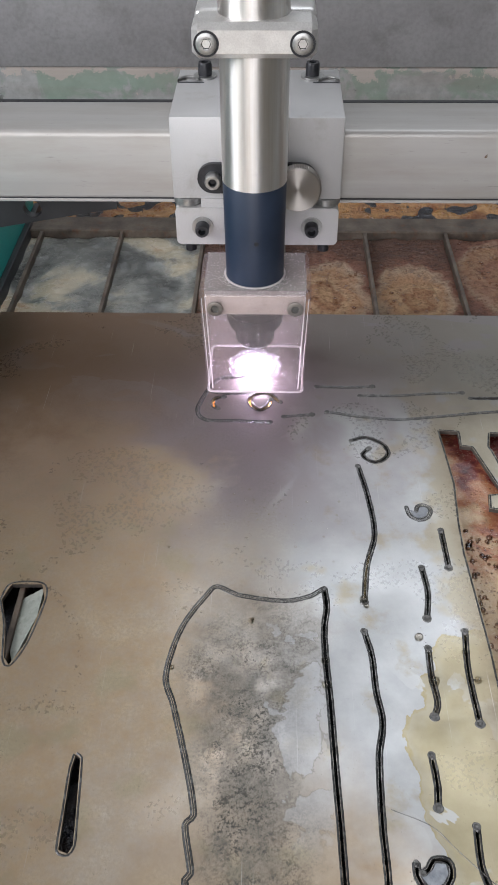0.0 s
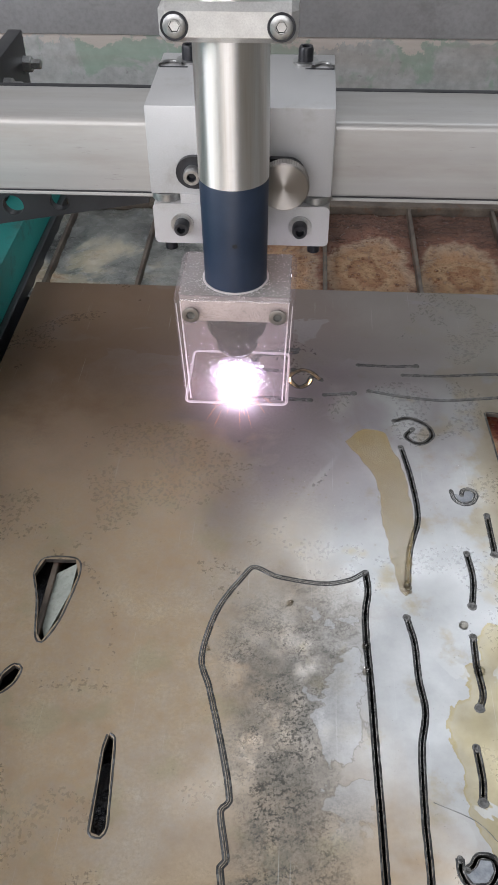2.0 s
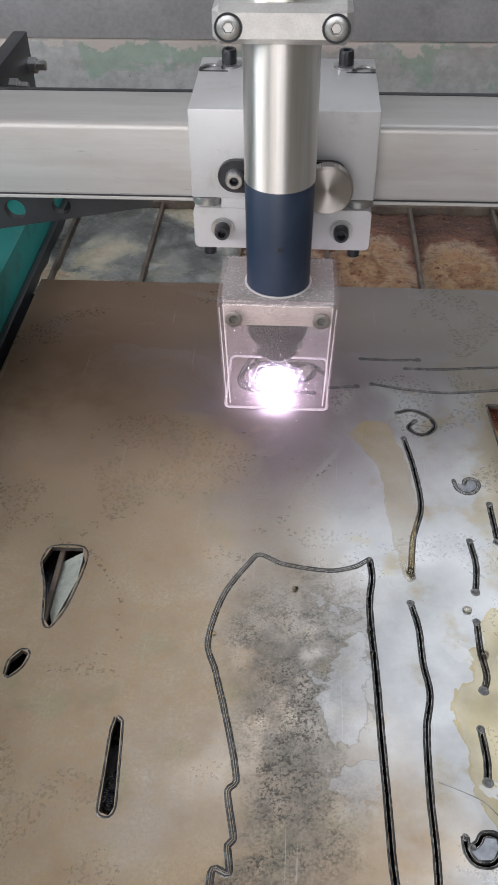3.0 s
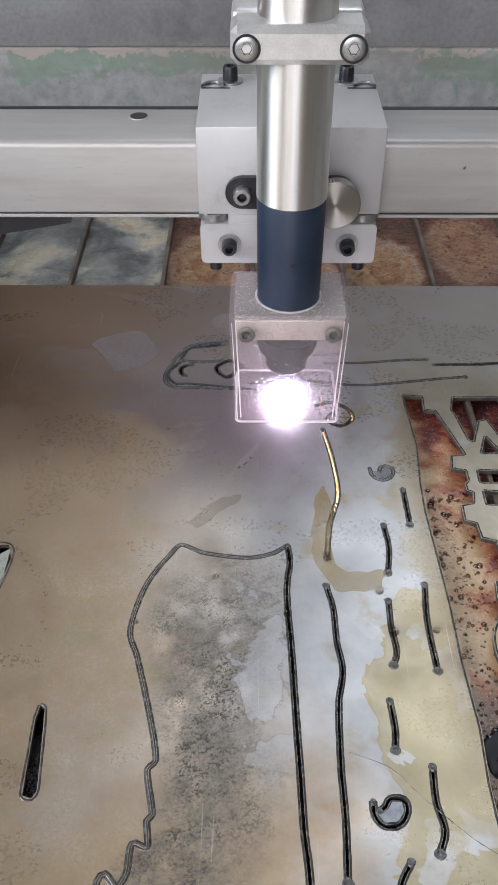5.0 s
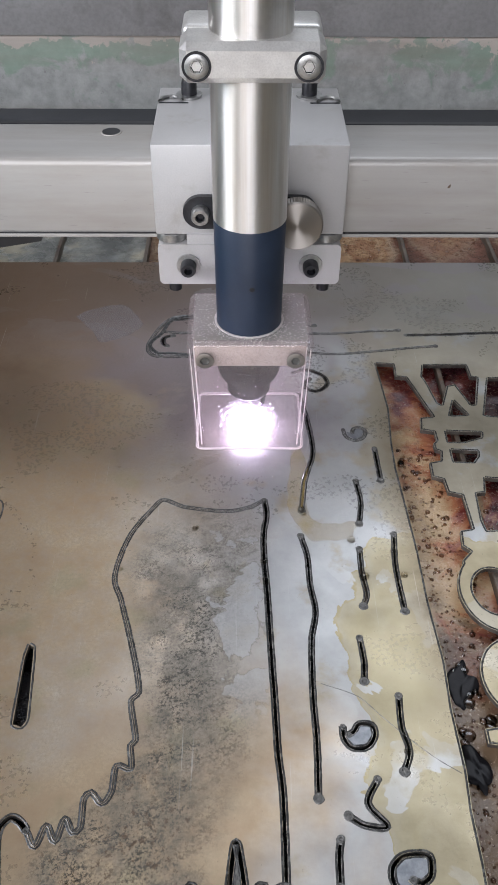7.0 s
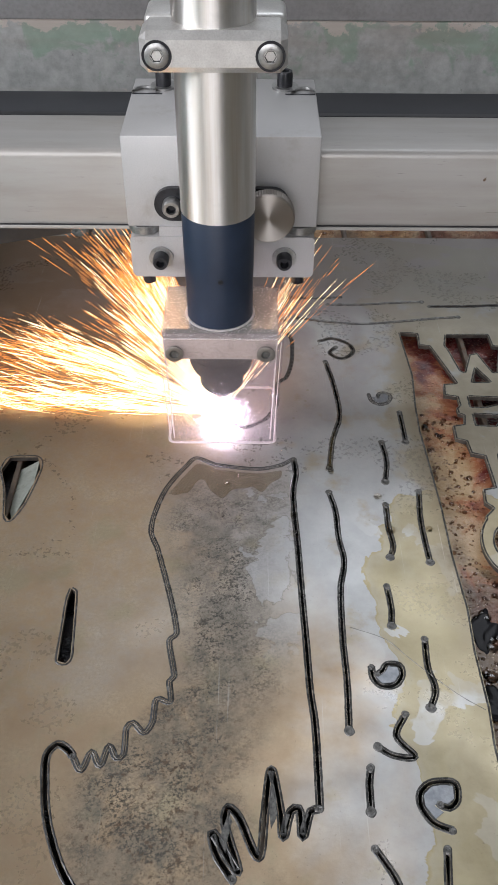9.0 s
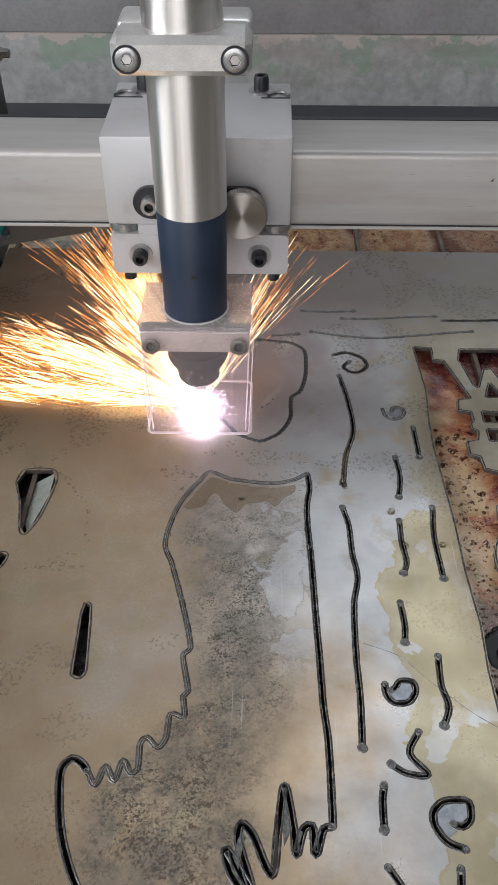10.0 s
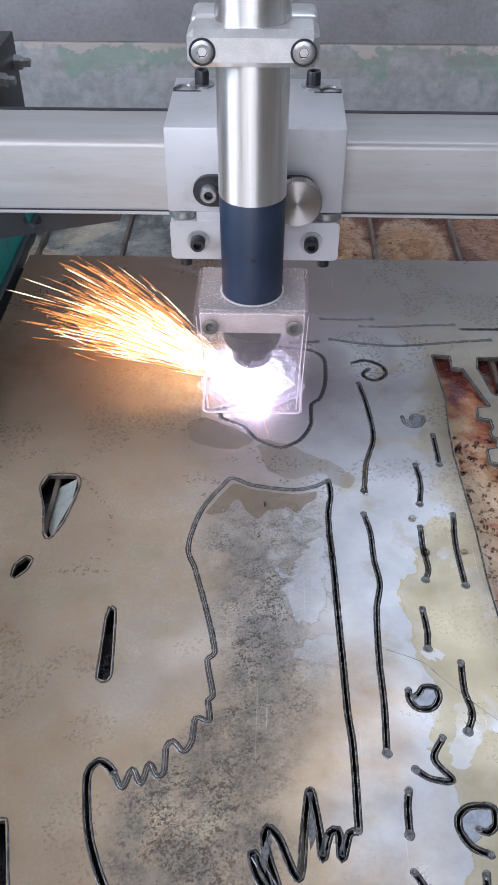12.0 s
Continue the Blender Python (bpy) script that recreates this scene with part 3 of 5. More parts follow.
# openings whose piece has dropped out
HOLES = [
    [(-106.9, -202), (-104.7, -203.6), (-102.2, -229.6), (-101.4, -240.3), (-103, -243.3), (-106.8, -242), (-107.3, -226.6), (-107.8, -208.8)],
    [(-158, -120.3), (-155.1, -111), (-139.8, -110.7), (-136.9, -119.8), (-140.6, -145.9), (-145.8, -158.3), (-149, -154.3), (-152.7, -135.6)],
    [(-159.2, -184.3), (-158.9, -176.8), (-154.8, -171.4), (-151.6, -173), (-153.1, -179.7), (-157.6, -185)],
    [(-136.5, -308), (-133, -307.5), (-129, -322.8), (-124.3, -343), (-131.1, -343.2), (-136.6, -316.5)],
    # the strip that fell away beside the lettered part
    [(76.2, 11.2), (87.2, 10.2), (86.7, -2.5), (93.5, -3.5), (104.4, -41.6), (96.3, -42.5), (94.9, -53.5), (102.6, -55.1), (102.7, -62.5), (100.3, -65.7),
     (100.6, -70.5), (103.6, -72.1), (102.2, -79.8), (95.6, -81.4), (95.3, -92.6), (101.1, -94.8), (101.9, -104.9), (109.2, -107.1), (109.9, -131.5),
     (103.2, -132.8), (102.2, -143), (105.9, -146.8), (100.6, -152.6),
     *[(113 + 18 * math.cos(radians(a)), -172 + 24 * math.sin(radians(a))) for a in range(134, 256, 8)], (110.5, -197.5),
     *[(114 + 18 * math.cos(radians(a)), -220 + 21 * math.sin(radians(a))) for a in range(112, 250, 8)],
     (100, -244), (92.4, -245), (92.4, -252), (100, -253), (104, -300), (104, -370), (80, -370), (79.5, -330), (80.4, -300), (80.0, -280), (81.0, -263.7), (80.2, -236), (81.2, -211.7),
     (79.4, -180), (79.2, -146.7), (77.6, -112), (76.3, -86), (76.8, -64), (78.9, -34), (77.4, -8)],
    # between the strokes of the letters
    [(106.2, 9.2), (133.6, 9.6), (133.9, -2.9), (138.2, -3.5), (131.7, -30.3), (129.2, -30.3), (123.2, -10.5), (117.6, -12), (111.4, -30.6), (109.2, -28.8), (105.4, -7.3), (103.8, -2.5)],
    [(119.1, -26.3), (125.4, -39.9), (114.4, -40.4)],
    [(144.8, -4.4), (155.3, -4.4), (146.7, -41.7), (135.1, -40.4)],
    [(109.6, -54.6), (130.2, -55.7), (129.3, -60.1), (118.1, -64.1), (109.3, -64.1)],
    [(109.7, -70.8), (124.7, -71.8), (124, -76), (120.6, -81.1), (109.5, -80.6)],
    [(124.3, -93.7), (134.5, -94.9), (125.9, -132.2), (117, -132.8), (116, -125.6), (117.2, -105.7), (122.4, -105)],
    [(113 + 11 * math.cos(radians(a)), -172 + 14 * math.sin(radians(a))) for a in range(0, 360, 9)],
]
PLATE_BOX = (-0.220, 0.34, -0.52, 0.1365)
THICK = 0.0026


def ring_of(c, r, n=10):
    return [c + Vector((r * math.cos(2 * math.pi * i / n), r * math.sin(2 * math.pi * i / n))) for i in range(n)]


def cut_shapes(line, half):
    """The cut as overlapping convex pieces: a bar for each step and a disc at each knee."""
    out = []
    for i, a in enumerate(line):
        w = half * (1 + 0.18 * noise.noise((a.x * 300, a.y * 300, 3.0)))
        out.append(ring_of(a, w))
        if i + 1 < len(line):
            b = line[i + 1]
            n = (b - a).normalized() * w
            n = Vector((-n.y, n.x))
            out.append([a + n, a - n, b - n, b + n])
    return out


def sheet_with_cuts(name, outline, shapes, top, thick, material, parent=None, edge=None):
    """A flat sheet with shapes cut through it, by a constrained triangulation."""
    from mathutils.geometry import delaunay_2d_cdt
    verts, faces = [], []
    for poly in [outline] + shapes:
        if sum(a[0] * b[1] - b[0] * a[1] for a, b in zip(poly, list(poly[1:]) + [poly[0]])) < 0:
            poly = list(poly)[::-1]
        faces.append(list(range(len(verts), len(verts) + len(poly))))
        verts += [Vector((p[0] * 1000, p[1] * 1000)) for p in poly]
    v, e, f, _, _, of = delaunay_2d_cdt(verts, [], faces, 0, 1e-4)
    keep = [tri for tri, src in zip(f, of) if 0 in src and len(src) == 1]
    n = len(v)
    pts = [(p.x / 1000, p.y / 1000, h) for h in (top, top - thick) for p in v]
    edges = {}
    for tri in keep:
        for a, b in zip(tri, tri[1:] + tri[:1]):
            edges[(a, b)] = edges.get((a, b), 0) + 1
    fs = [tuple(t) for t in keep] + [tuple(i + n for i in reversed(t)) for t in keep]
    fs += [(b, a, a + n, b + n) for a, b in edges if (b, a) not in edges]
    me = bpy.data.meshes.new(name)
    me.from_pydata(pts, [], fs)
    me.materials.append(material)
    if edge:
        me.materials.append(edge)
        me.polygons.foreach_set("material_index", [0] * (2 * len(keep)) + [1] * (len(fs) - 2 * len(keep)))
    me.validate()
    ob = new(name, me)
    if parent:
        ob.parent = parent
    return ob


def cut_rim(line, half, end, parent, name="cut_rim", material=None, sides=(1, -1), filled=False):
    """The low bead of dross along both sides of a cut, with a plug where it was pierced; a filled cut is closed by it."""
    bm = bmesh.new()
    prof = [(half - 0.0001, -0.0012), (half + 0.0001, 0.0001), (half + 0.00045, 0.00028), (half + 0.00085, 0.00016), (half + 0.00115, -0.0002)]
    if filled:
        prof = [(-half - 0.0010, -0.0002), (-half - 0.0005, 0.00020), (-half * 0.55, -0.00004), (0, 0.00022), (half * 0.55, -0.00004), (half + 0.0005, 0.00020), (half + 0.0010, -0.0002)]
        sides = (1,)
    for side in sides:
        rows = []
        for i, a in enumerate(line):
            d = (line[min(i + 1, len(line) - 1)] - line[max(i - 1, 0)])
            if d.length < 1e-7:
                continue
            d.normalize()
            n = Vector((-d.y, d.x)) * side
            g = 1 + 0.6 * noise.noise((a.x * 420, a.y * 420, side * 5.0))
            wob = 0.00016 * noise.noise((a.x * 260, a.y * 260, side * 9.0))
            rows.append([bm.verts.new((a.x + n.x * (w + wob * (j > 1)), a.y + n.y * (w + wob * (j > 1)), h * (g if h > 0 else 1))) for j, (w, h) in enumerate(prof)])
        for p, q in zip(rows, rows[1:]):
            for j in range(len(prof) - 1):
                f = bm.faces.new((p[j], p[j + 1], q[j + 1], q[j]))
                f.material_index = 1 if filled and j in (2, 3) else 0
    ob = part(name, bm, material or RIM, parent)
    if filled:
        ob.data.materials.append(DROSS)
    if len(sides) == 2 or filled:
        # the plug is larger where the cut ends than where it begins
        for c, e in ((line[0], end * 0.72), (line[-1], end)):
            b = lathe([(0, 0.00012), (e * 0.5, 0.00010), (e * 0.8, 0.00032), (e + 0.0004, 0.00026), (e + 0.0009, -0.0003)], at(c.x, c.y, 0), 16)
            for v in b.verts:
                k = 1 + 0.16 * noise.noise(v.co * 420)
                v.co.x, v.co.y = c.x + (v.co.x - c.x) * k, c.y + (v.co.y - c.y) * k
            part("pierced_end", b, DROSS, ob)
    return ob


plate = new("steel_sheet")
tagged(plate, "grey steel sheet with tan rust film, cut with thin curved lines", "steel sheet")
lines = [(smooth_line(c[0]), c[1] * 0.00077, c[2] * 0.00090, len(c) > 3) for c in CUTS]
shapes = [s for l, h, e, shut in lines if not shut for s in cut_shapes(l, h)]
shapes += [[Vector((x / 1000, y / 1000)) for x, y in hole] for hole in HOLES]
x0, x1, y0, y1 = PLATE_BOX
sheet_with_cuts("sheet", [(x0, y0), (x1, y0), (x1, y1), (x0, y1)], shapes, 0.0, THICK, PLATE, plate, CUT_EDGE)
for l, h, e, shut in lines:
    cut_rim(l, h, e, plate, filled=shut)
for k, hole in enumerate(HOLES):
    l = smooth_line(hole + hole[:1]) if k < 4 else smooth_line([p for a, b in zip(hole, hole[1:] + hole[:1]) for p in (a, (a[0] * 0.9 + b[0] * 0.1, a[1] * 0.9 + b[1] * 0.1), (a[0] * 0.1 + b[0] * 0.9, a[1] * 0.1 + b[1] * 0.9))] + hole[:1], 3.0)
    turn = sum(a.x * b.y - b.x * a.y for a, b in zip(l, l[1:]))
    cut_rim(l, 0.0002, 0.0004, plate, sides=(-1,) if turn > 0 else (1,))

# thin skins of blue-grey scale inside the hooked cuts
for k, ring in enumerate(([(33.4, -248.2), (36.2, -252.2), (41.4, -251.8), (44.2, -247.6), (43.6, -244), (39.8, -243.8), (37.6, -247), (35.0, -248.6)],
             [(47.2, -306.4), (47.2, -302), (50.6, -298.8), (55.7, -297.8), (59.2, -298.6), (58.8, -303.4), (56.0, -305.6), (52.6, -304.4), (50.8, -306.4), (54.0, -309), (50.4, -311.6)],
             [(51.2, -55.5), (52, -59.2), (55.3, -61.6), (59.3, -60.1), (61.2, -55.4), (59.2, -52.8), (56.4, -53.6), (55.6, -57)],
             [(-32.6, -320), (-29.4, -310), (-27.8, -313), (-29, -318), (-30.2, -325)],
             [(-13.8, -306), (-12.4, -294.5), (-10.6, -304), (-11, -312), (-13, -316)], [(-0.6, -309), (1.6, -310), (-0.8, -316)], [(-7.6, -309.8), (-5.6, -310.4), (-7.4, -315.6)])):
    sheet_with_cuts("scale_skin", [Vector((x / 1000, y / 1000)) for x, y in ring], [], 0.00022, 0.0002, PAD if k < 3 else DROSS, plate)

# one long scratch across the near cuts
scratch = smooth_line([(24.6, -222.9), (40.2, -229.4), (48.5, -238), (57, -246.7), (69, -257.8), (79, -264.8)], 1.0)
bm = bmesh.new()
for a, b in zip(scratch, scratch[1:]):
    w = (b - a).normalized() * 0.00016 * (1 + 0.6 * noise.noise((a.x * 300, a.y * 300, 0)))
    n = Vector((-w.y, w.x, 0))
    mid_ = [Vector((p.x, p.y, 0.00018)) for p in (a, b)]
    vs = [bm.verts.new(p) for p in (Vector((a.x, a.y, 0.00002)) + n, mid_[0], Vector((a.x, a.y, 0.00002)) - n, Vector((b.x, b.y, 0.00002)) + n, mid_[1], Vector((b.x, b.y, 0.00002)) - n)]
    bm.faces.new((vs[0], vs[1], vs[4], vs[3])), bm.faces.new((vs[1], vs[2], vs[5], vs[4]))
part("scratch", bm, DROSS, plate)

# the piece left hanging in the pointed opening
bm = bmesh.new()
f = bm.faces.new([bm.verts.new(c) for c in ((-0.1490, -0.1165, -0.0045), (-0.1385, -0.1125, -0.0005), (-0.1385, -0.1300, -0.0005), (-0.1455, -0.1555, -0.0025), (-0.1485, -0.1480, -0.0045))])
r = bmesh.ops.extrude_face_region(bm, geom=[f])
for g in r["geom"]:
    if isinstance(g, bmesh.types.BMVert):
        g.co.z -= 0.003
part("hanging_offcut", bm, OFFCUT, plate, "pale tilted offcut in a pointed opening")

# ---- the water table below ----
table = new("water_table")
tagged(table, "cutting table tray with rusty slats and murky water", "water table", kind="structure")
part("tray_floor", box(-0.9, 0.9, -1.0, 0.62, -0.85, -0.10), SLAT, table)
bm = bmesh.new()
bmesh.ops.create_grid(bm, x_segments=2, y_segments=2, size=1.0)
bm.transform(Matrix.Translation((0, -0.30, -0.0125)) @ Matrix.Diagonal((0.89, 0.69, 1, 1)))
water = part("water", bm, MURK_DARK, None)
tagged(water, "murky dark brown water with rusty scum in the tray", "water", kind="structure")
PITCH, FIRST = 0.0667, -0.2165
for i in range(-3, 10):
    x = FIRST + PITCH * i
    lean = 0.0012 * math.sin(i * 2.1)
    bm = box(x - 0.0015, x + 0.0015, -0.9, 0.262, -0.07, -0.0028, 0.0004, 1)
    for v in bm.verts:
        v.co.x += lean * math.sin(v.co.y * 9 + i)
    part("slat", bm, SLAT, table)
part("cross_bar", box(-0.5, 0.6, 0.262, 0.286, -0.05, -0.002, 0.001, 1), SLAT, table)
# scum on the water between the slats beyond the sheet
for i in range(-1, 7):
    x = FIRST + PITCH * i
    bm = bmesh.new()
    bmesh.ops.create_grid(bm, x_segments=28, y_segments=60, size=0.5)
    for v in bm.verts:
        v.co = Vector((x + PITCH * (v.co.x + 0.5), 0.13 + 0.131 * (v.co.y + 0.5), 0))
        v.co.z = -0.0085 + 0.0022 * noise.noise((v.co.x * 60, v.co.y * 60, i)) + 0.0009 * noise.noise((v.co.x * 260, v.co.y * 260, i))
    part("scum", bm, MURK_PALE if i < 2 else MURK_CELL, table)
for i in range(-1, 7):
    x = FIRST + PITCH * i + 0.01
    bm = bmesh.new()
    bmesh.ops.create_grid(bm, x_segments=24, y_segments=30, size=0.5)
    for v in bm.verts:
        v.co = Vector((x + PITCH * (v.co.x + 0.5), 0.286 + 0.10 * (v.co.y + 0.5), 0))
        v.co.z = -0.012 + 0.003 * noise.noise((v.co.x * 70, v.co.y * 70, i + 20))
    part("scum", bm, MURK_RUST, table)

# rusty silt showing in the strip beside the lettering
bm = bmesh.new()
bmesh.ops.create_grid(bm, x_segments=60, y_segments=190, size=0.5)
for v in bm.verts:
    v.co = Vector((0.135 + 0.13 * v.co.x, -0.17 + 0.40 * v.co.y, 0))
    v.co.z = -0.0085 + 0.0030 * noise.noise((v.co.x * 24, v.co.y * 24, 7)) + 0.0006 * noise.noise((v.co.x * 120, v.co.y * 120, 2))
silt = part("rust_silt", bm, MURK_SILT, table)

# bubbles on the rusty water
WATER_FILM = bpy.data.materials.new("water_film")
WATER_FILM.use_nodes = True
wp = WATER_FILM.node_tree.nodes["Principled BSDF"]
wp.inputs["Base Color"].default_value = (0.80, 0.74, 0.64, 1)
wp.inputs["Roughness"].default_value, wp.inputs["IOR"].default_value, wp.inputs["Transmission Weight"].default_value = 0.03, 1.33, 1.0


def dome(bm_, x, y, z, r, squash):
    lathe([(r, -0.0002), (r * 0.92, r * squash * 0.45), (r * 0.65, r * squash * 0.82), (r * 0.3, r * squash * 0.97), (0, r * squash)], at(x, y, z), 12, bm_)


rng = random.Random(9)
bm = bmesh.new()
for _ in range(1300):
    y_ = -0.06 - 0.30 * rng.random()
    x_ = 0.081 + 0.045 * rng.random() ** 1.5
    dome(bm, x_, y_, -0.0086 + 0.0030 * noise.noise((x_ * 24, y_ * 24, 7)), 0.00025 + 0.0016 * rng.random() ** 5, 0.75)
for _ in range(9):
    # large ones crowd at the near end
    dome(bm, 0.083 + 0.016 * rng.random(), -0.205 - 0.045 * rng.random(), -0.0085, 0.0018 + 0.0018 * rng.random(), 0.55)
for _ in range(520):
    # wet froth on the rusty cells beyond the sheet
    x_, y_ = -0.075 + 0.33 * rng.random(), 0.137 + 0.118 * rng.random()
    dome(bm, x_, y_, -0.0080 + 0.0022 * noise.noise((x_ * 60, y_ * 60, round((x_ - FIRST) / PITCH - 0.5))), 0.0004 + 0.0013 * rng.random() ** 3, 0.6)
BUBBLE = bpy.data.materials.new("bubble_film")
BUBBLE.use_nodes = True
bt = BUBBLE.node_tree
see, shine, edge_, both_ = bt.nodes.new("ShaderNodeBsdfTransparent"), bt.nodes.new("ShaderNodeBsdfGlossy"), bt.nodes.new("ShaderNodeFresnel"), bt.nodes.new("ShaderNodeMixShader")
see.inputs[0].default_value, shine.inputs["Roughness"].default_value, edge_.inputs["IOR"].default_value = (0.70, 0.55, 0.45, 1), 0.04, 1.9
bt.links.new(edge_.outputs[0], both_.inputs[0]), bt.links.new(see.outputs[0], both_.inputs[1]), bt.links.new(shine.outputs[0], both_.inputs[2])
bt.links.new(both_.outputs[0], bt.nodes["Material Output"].inputs[0])
bub = part("bubbles", bm, BUBBLE, None)
tagged(bub, "brown bubbles floating on the rusty water", "bubbles", kind="stuff")
# beads of water and spatter lying on the sheet
bm = bmesh.new()
for _ in range(230):
    a_, r_ = rng.uniform(0, 6.283), abs(rng.gauss(0, 0.06))
    x_, y_ = -0.03 + r_ * math.cos(a_) * 1.3, -0.055 + r_ * math.sin(a_) * 0.9
    dome(bm, x_, y_, 0.0, 0.00022 + 0.00075 * rng.random() ** 4, 0.55)
for x_, y_, r_ in ((-0.034, -0.131, 0.0016), (-0.033, -0.130, 0.0009), (0.0008, -0.153, 0.0020), (0.0012, -0.166, 0.0024), (0.0215, -0.117, 0.0022), (0.0225, -0.121, 0.0015),
                   (0.046, -0.139, 0.0022), (0.050, -0.163, 0.0026), (0.066, -0.147, 0.0012), (0.070, -0.162, 0.0018), (-0.070, -0.158, 0.0013), (0.058, -0.255, 0.0014)):
    dome(bm, x_, y_, 0.0002, r_, 0.5)
beads = part("water_beads", bm, WATER_FILM, None)
tagged(beads, "clear beads of water scattered on the steel sheet", "water drops", kind="stuff")

PUDDLE = bpy.data.materials.new("brown_film")
PUDDLE.use_nodes = True
pp = PUDDLE.node_tree.nodes["Principled BSDF"]
pp.inputs["Base Color"].default_value, pp.inputs["Roughness"].default_value, pp.inputs["Alpha"].default_value = (0.25, 0.18, 0.10, 1), 0.10, 0.22
brink = smooth_line([(-5, -120), (-18, -122.5), (-39, -119.5), (-50, -115), (-54, -119), (-65, -138)])
upper = [Vector((p.x, p.y)) for p in brink]
lower_ = [Vector((min(p.x + 0.003, -0.0045), p.y - 0.003 - 0.016 * max(0.0, 0.62 + 0.9 * noise.noise((p.x * 60, p.y * 60, 3)) + 0.22 * noise.noise((p.x * 190, 1, 3))))) for p in brink]
for i, (p, q) in enumerate(zip(upper, lower_)):
    q.y = p.y + (q.y - p.y) * min(1.0, (i + 0.3) / 7, (len(upper) - i) / 12)
puddle = sheet_with_cuts("splash_puddle", upper + lower_[::-1], [], 0.00035, 0.0003, PUDDLE)
tagged(puddle, "thin brown film of splashed water on the sheet", "puddle", kind="stuff")


def film_material(name, colour, alpha):
    m = Mat(name, 0.09)
    n = m.noise(70, 5, 0.65)
    m.colour(m.mix(m.ramp(n, (0.35, 0.0), (0.65, 1.0)), tuple(v * 0.8 for v in colour), colour))
    m.put(m.ramp(n, (0.30, alpha * 0.75), (0.70, alpha)), m.p.inputs["Alpha"])
    m.bump(n, 0.15, 0.0004)
    return m.m


YELLOW_FILM = film_material("yellow_film", (0.46, 0.34, 0.13), 0.30)
BROWN_FILM = film_material("pale_brown_film", (0.30, 0.235, 0.165), 0.15)
PALE_FILM = film_material("pale_rinse", (0.31, 0.29, 0.31), 0.17)


def film_of(points, material, label):
    """A spill with an uneven outline, soft between its corners."""
    l = smooth_line(points + points[:1], 1.2)[:-1]
    l = [p + Vector((noise.noise((p.x * 160, p.y * 160, 1)), noise.noise((p.x * 160, p.y * 160, 6)))) * 0.0016 for p in l]
    ob = sheet_with_cuts("spill", l, [], 0.00030, 0.00025, material)
    return tagged(ob, label, "spill", kind="stuff")


# each spill spreads, and is washed away again: seconds at which it comes and goes
SPILLS = [
    (film_of([(-6, -18), (6, -38), (11, -55), (12.6, -82), (15, -99), (18, -120), (21, -123), (24, -118), (25, -100), (28, -74), (26, -46), (22, -28), (16, -10), (5, -7)], YELLOW_FILM, "yellow run of liquid beside a long curved cut"), 1.1, 3.3),
    (film_of([(18, -76), (15.3, -101), (14.5, -118), (17, -125), (20, -129), (24, -138), (30, -140), (44, -138.6), (49, -131), (48, -126), (37, -128), (28, -126), (25.4, -120), (24, -105), (26.5, -85), (23, -68)], YELLOW_FILM, "yellow run of liquid that bends along the cuts"), 3.6, 7.2),
    (film_of([(-49.9, -95.6), (-42.9, -87.3), (-35.6, -78.9), (-23.5, -74.5), (-23.4, -80.1), (-30.9, -85.2), (-38.1, -93.5), (-45.3, -98.4)], BROWN_FILM, "small brown spill drying on the sheet"), 3.4, 7.2),
    (film_of([(-123, 65), (-115, 71), (-93, 79), (-81, 65), (-77, 53), (-87, 41), (-101, 35), (-112, 50)], PALE_FILM, "pale rinsed patch on the heat-stained sheet"), 3.0, 7.4),
    (film_of([(-38, -76), (-21, -81), (-6, -90), (8, -99), (17, -109), (13, -117), (4, -113), (0, -105), (-18, -110), (-33, -101)], BROWN_FILM, "pale brown spill running towards the sheet's edge"), 9.9, 20.0),
    (film_of([(-80, -62), (-70, -58), (-55, -66), (-44, -72), (-42, -80), (-54, -86), (-66, -84), (-78, -78)], BROWN_FILM, "brown spill spattered from the arc"), 11.6, 20.0),
]

# black sludge standing out of the water in the strip
SLUDGE = worn("wet_black_sludge", (0.008, 0.008, 0.010), (0.022, 0.021, 0.022), 60, 0.16, 0.0, 0.06, 400)
SLUDGE.node_tree.nodes["Principled BSDF"].inputs["Specular IOR Level"].default_value = 0.12
for x_, y_, rx_, ry_, turn_ in ((0.0895, -0.219, 0.0062, 0.0135, -12), (0.0875, -0.259, 0.0055, 0.0105, 10)):
    bm = bmesh.new()
    bmesh.ops.create_icosphere(bm, subdivisions=5, radius=1.0)
    for v in bm.verts:
        g = 1 + 0.55 * noise.noise(Vector((v.co.x, v.co.y, 0)) * 1.3 + Vector((x_ * 90, y_ * 90, 0)))
        v.co = Vector((v.co.x * rx_ * g, v.co.y * ry_ * g, v.co.z * 0.0013 * g))
    bm.transform(pose(x_, y_, -0.0079, 0, 0, turn_))
    part("sludge", bm, SLUDGE, table)

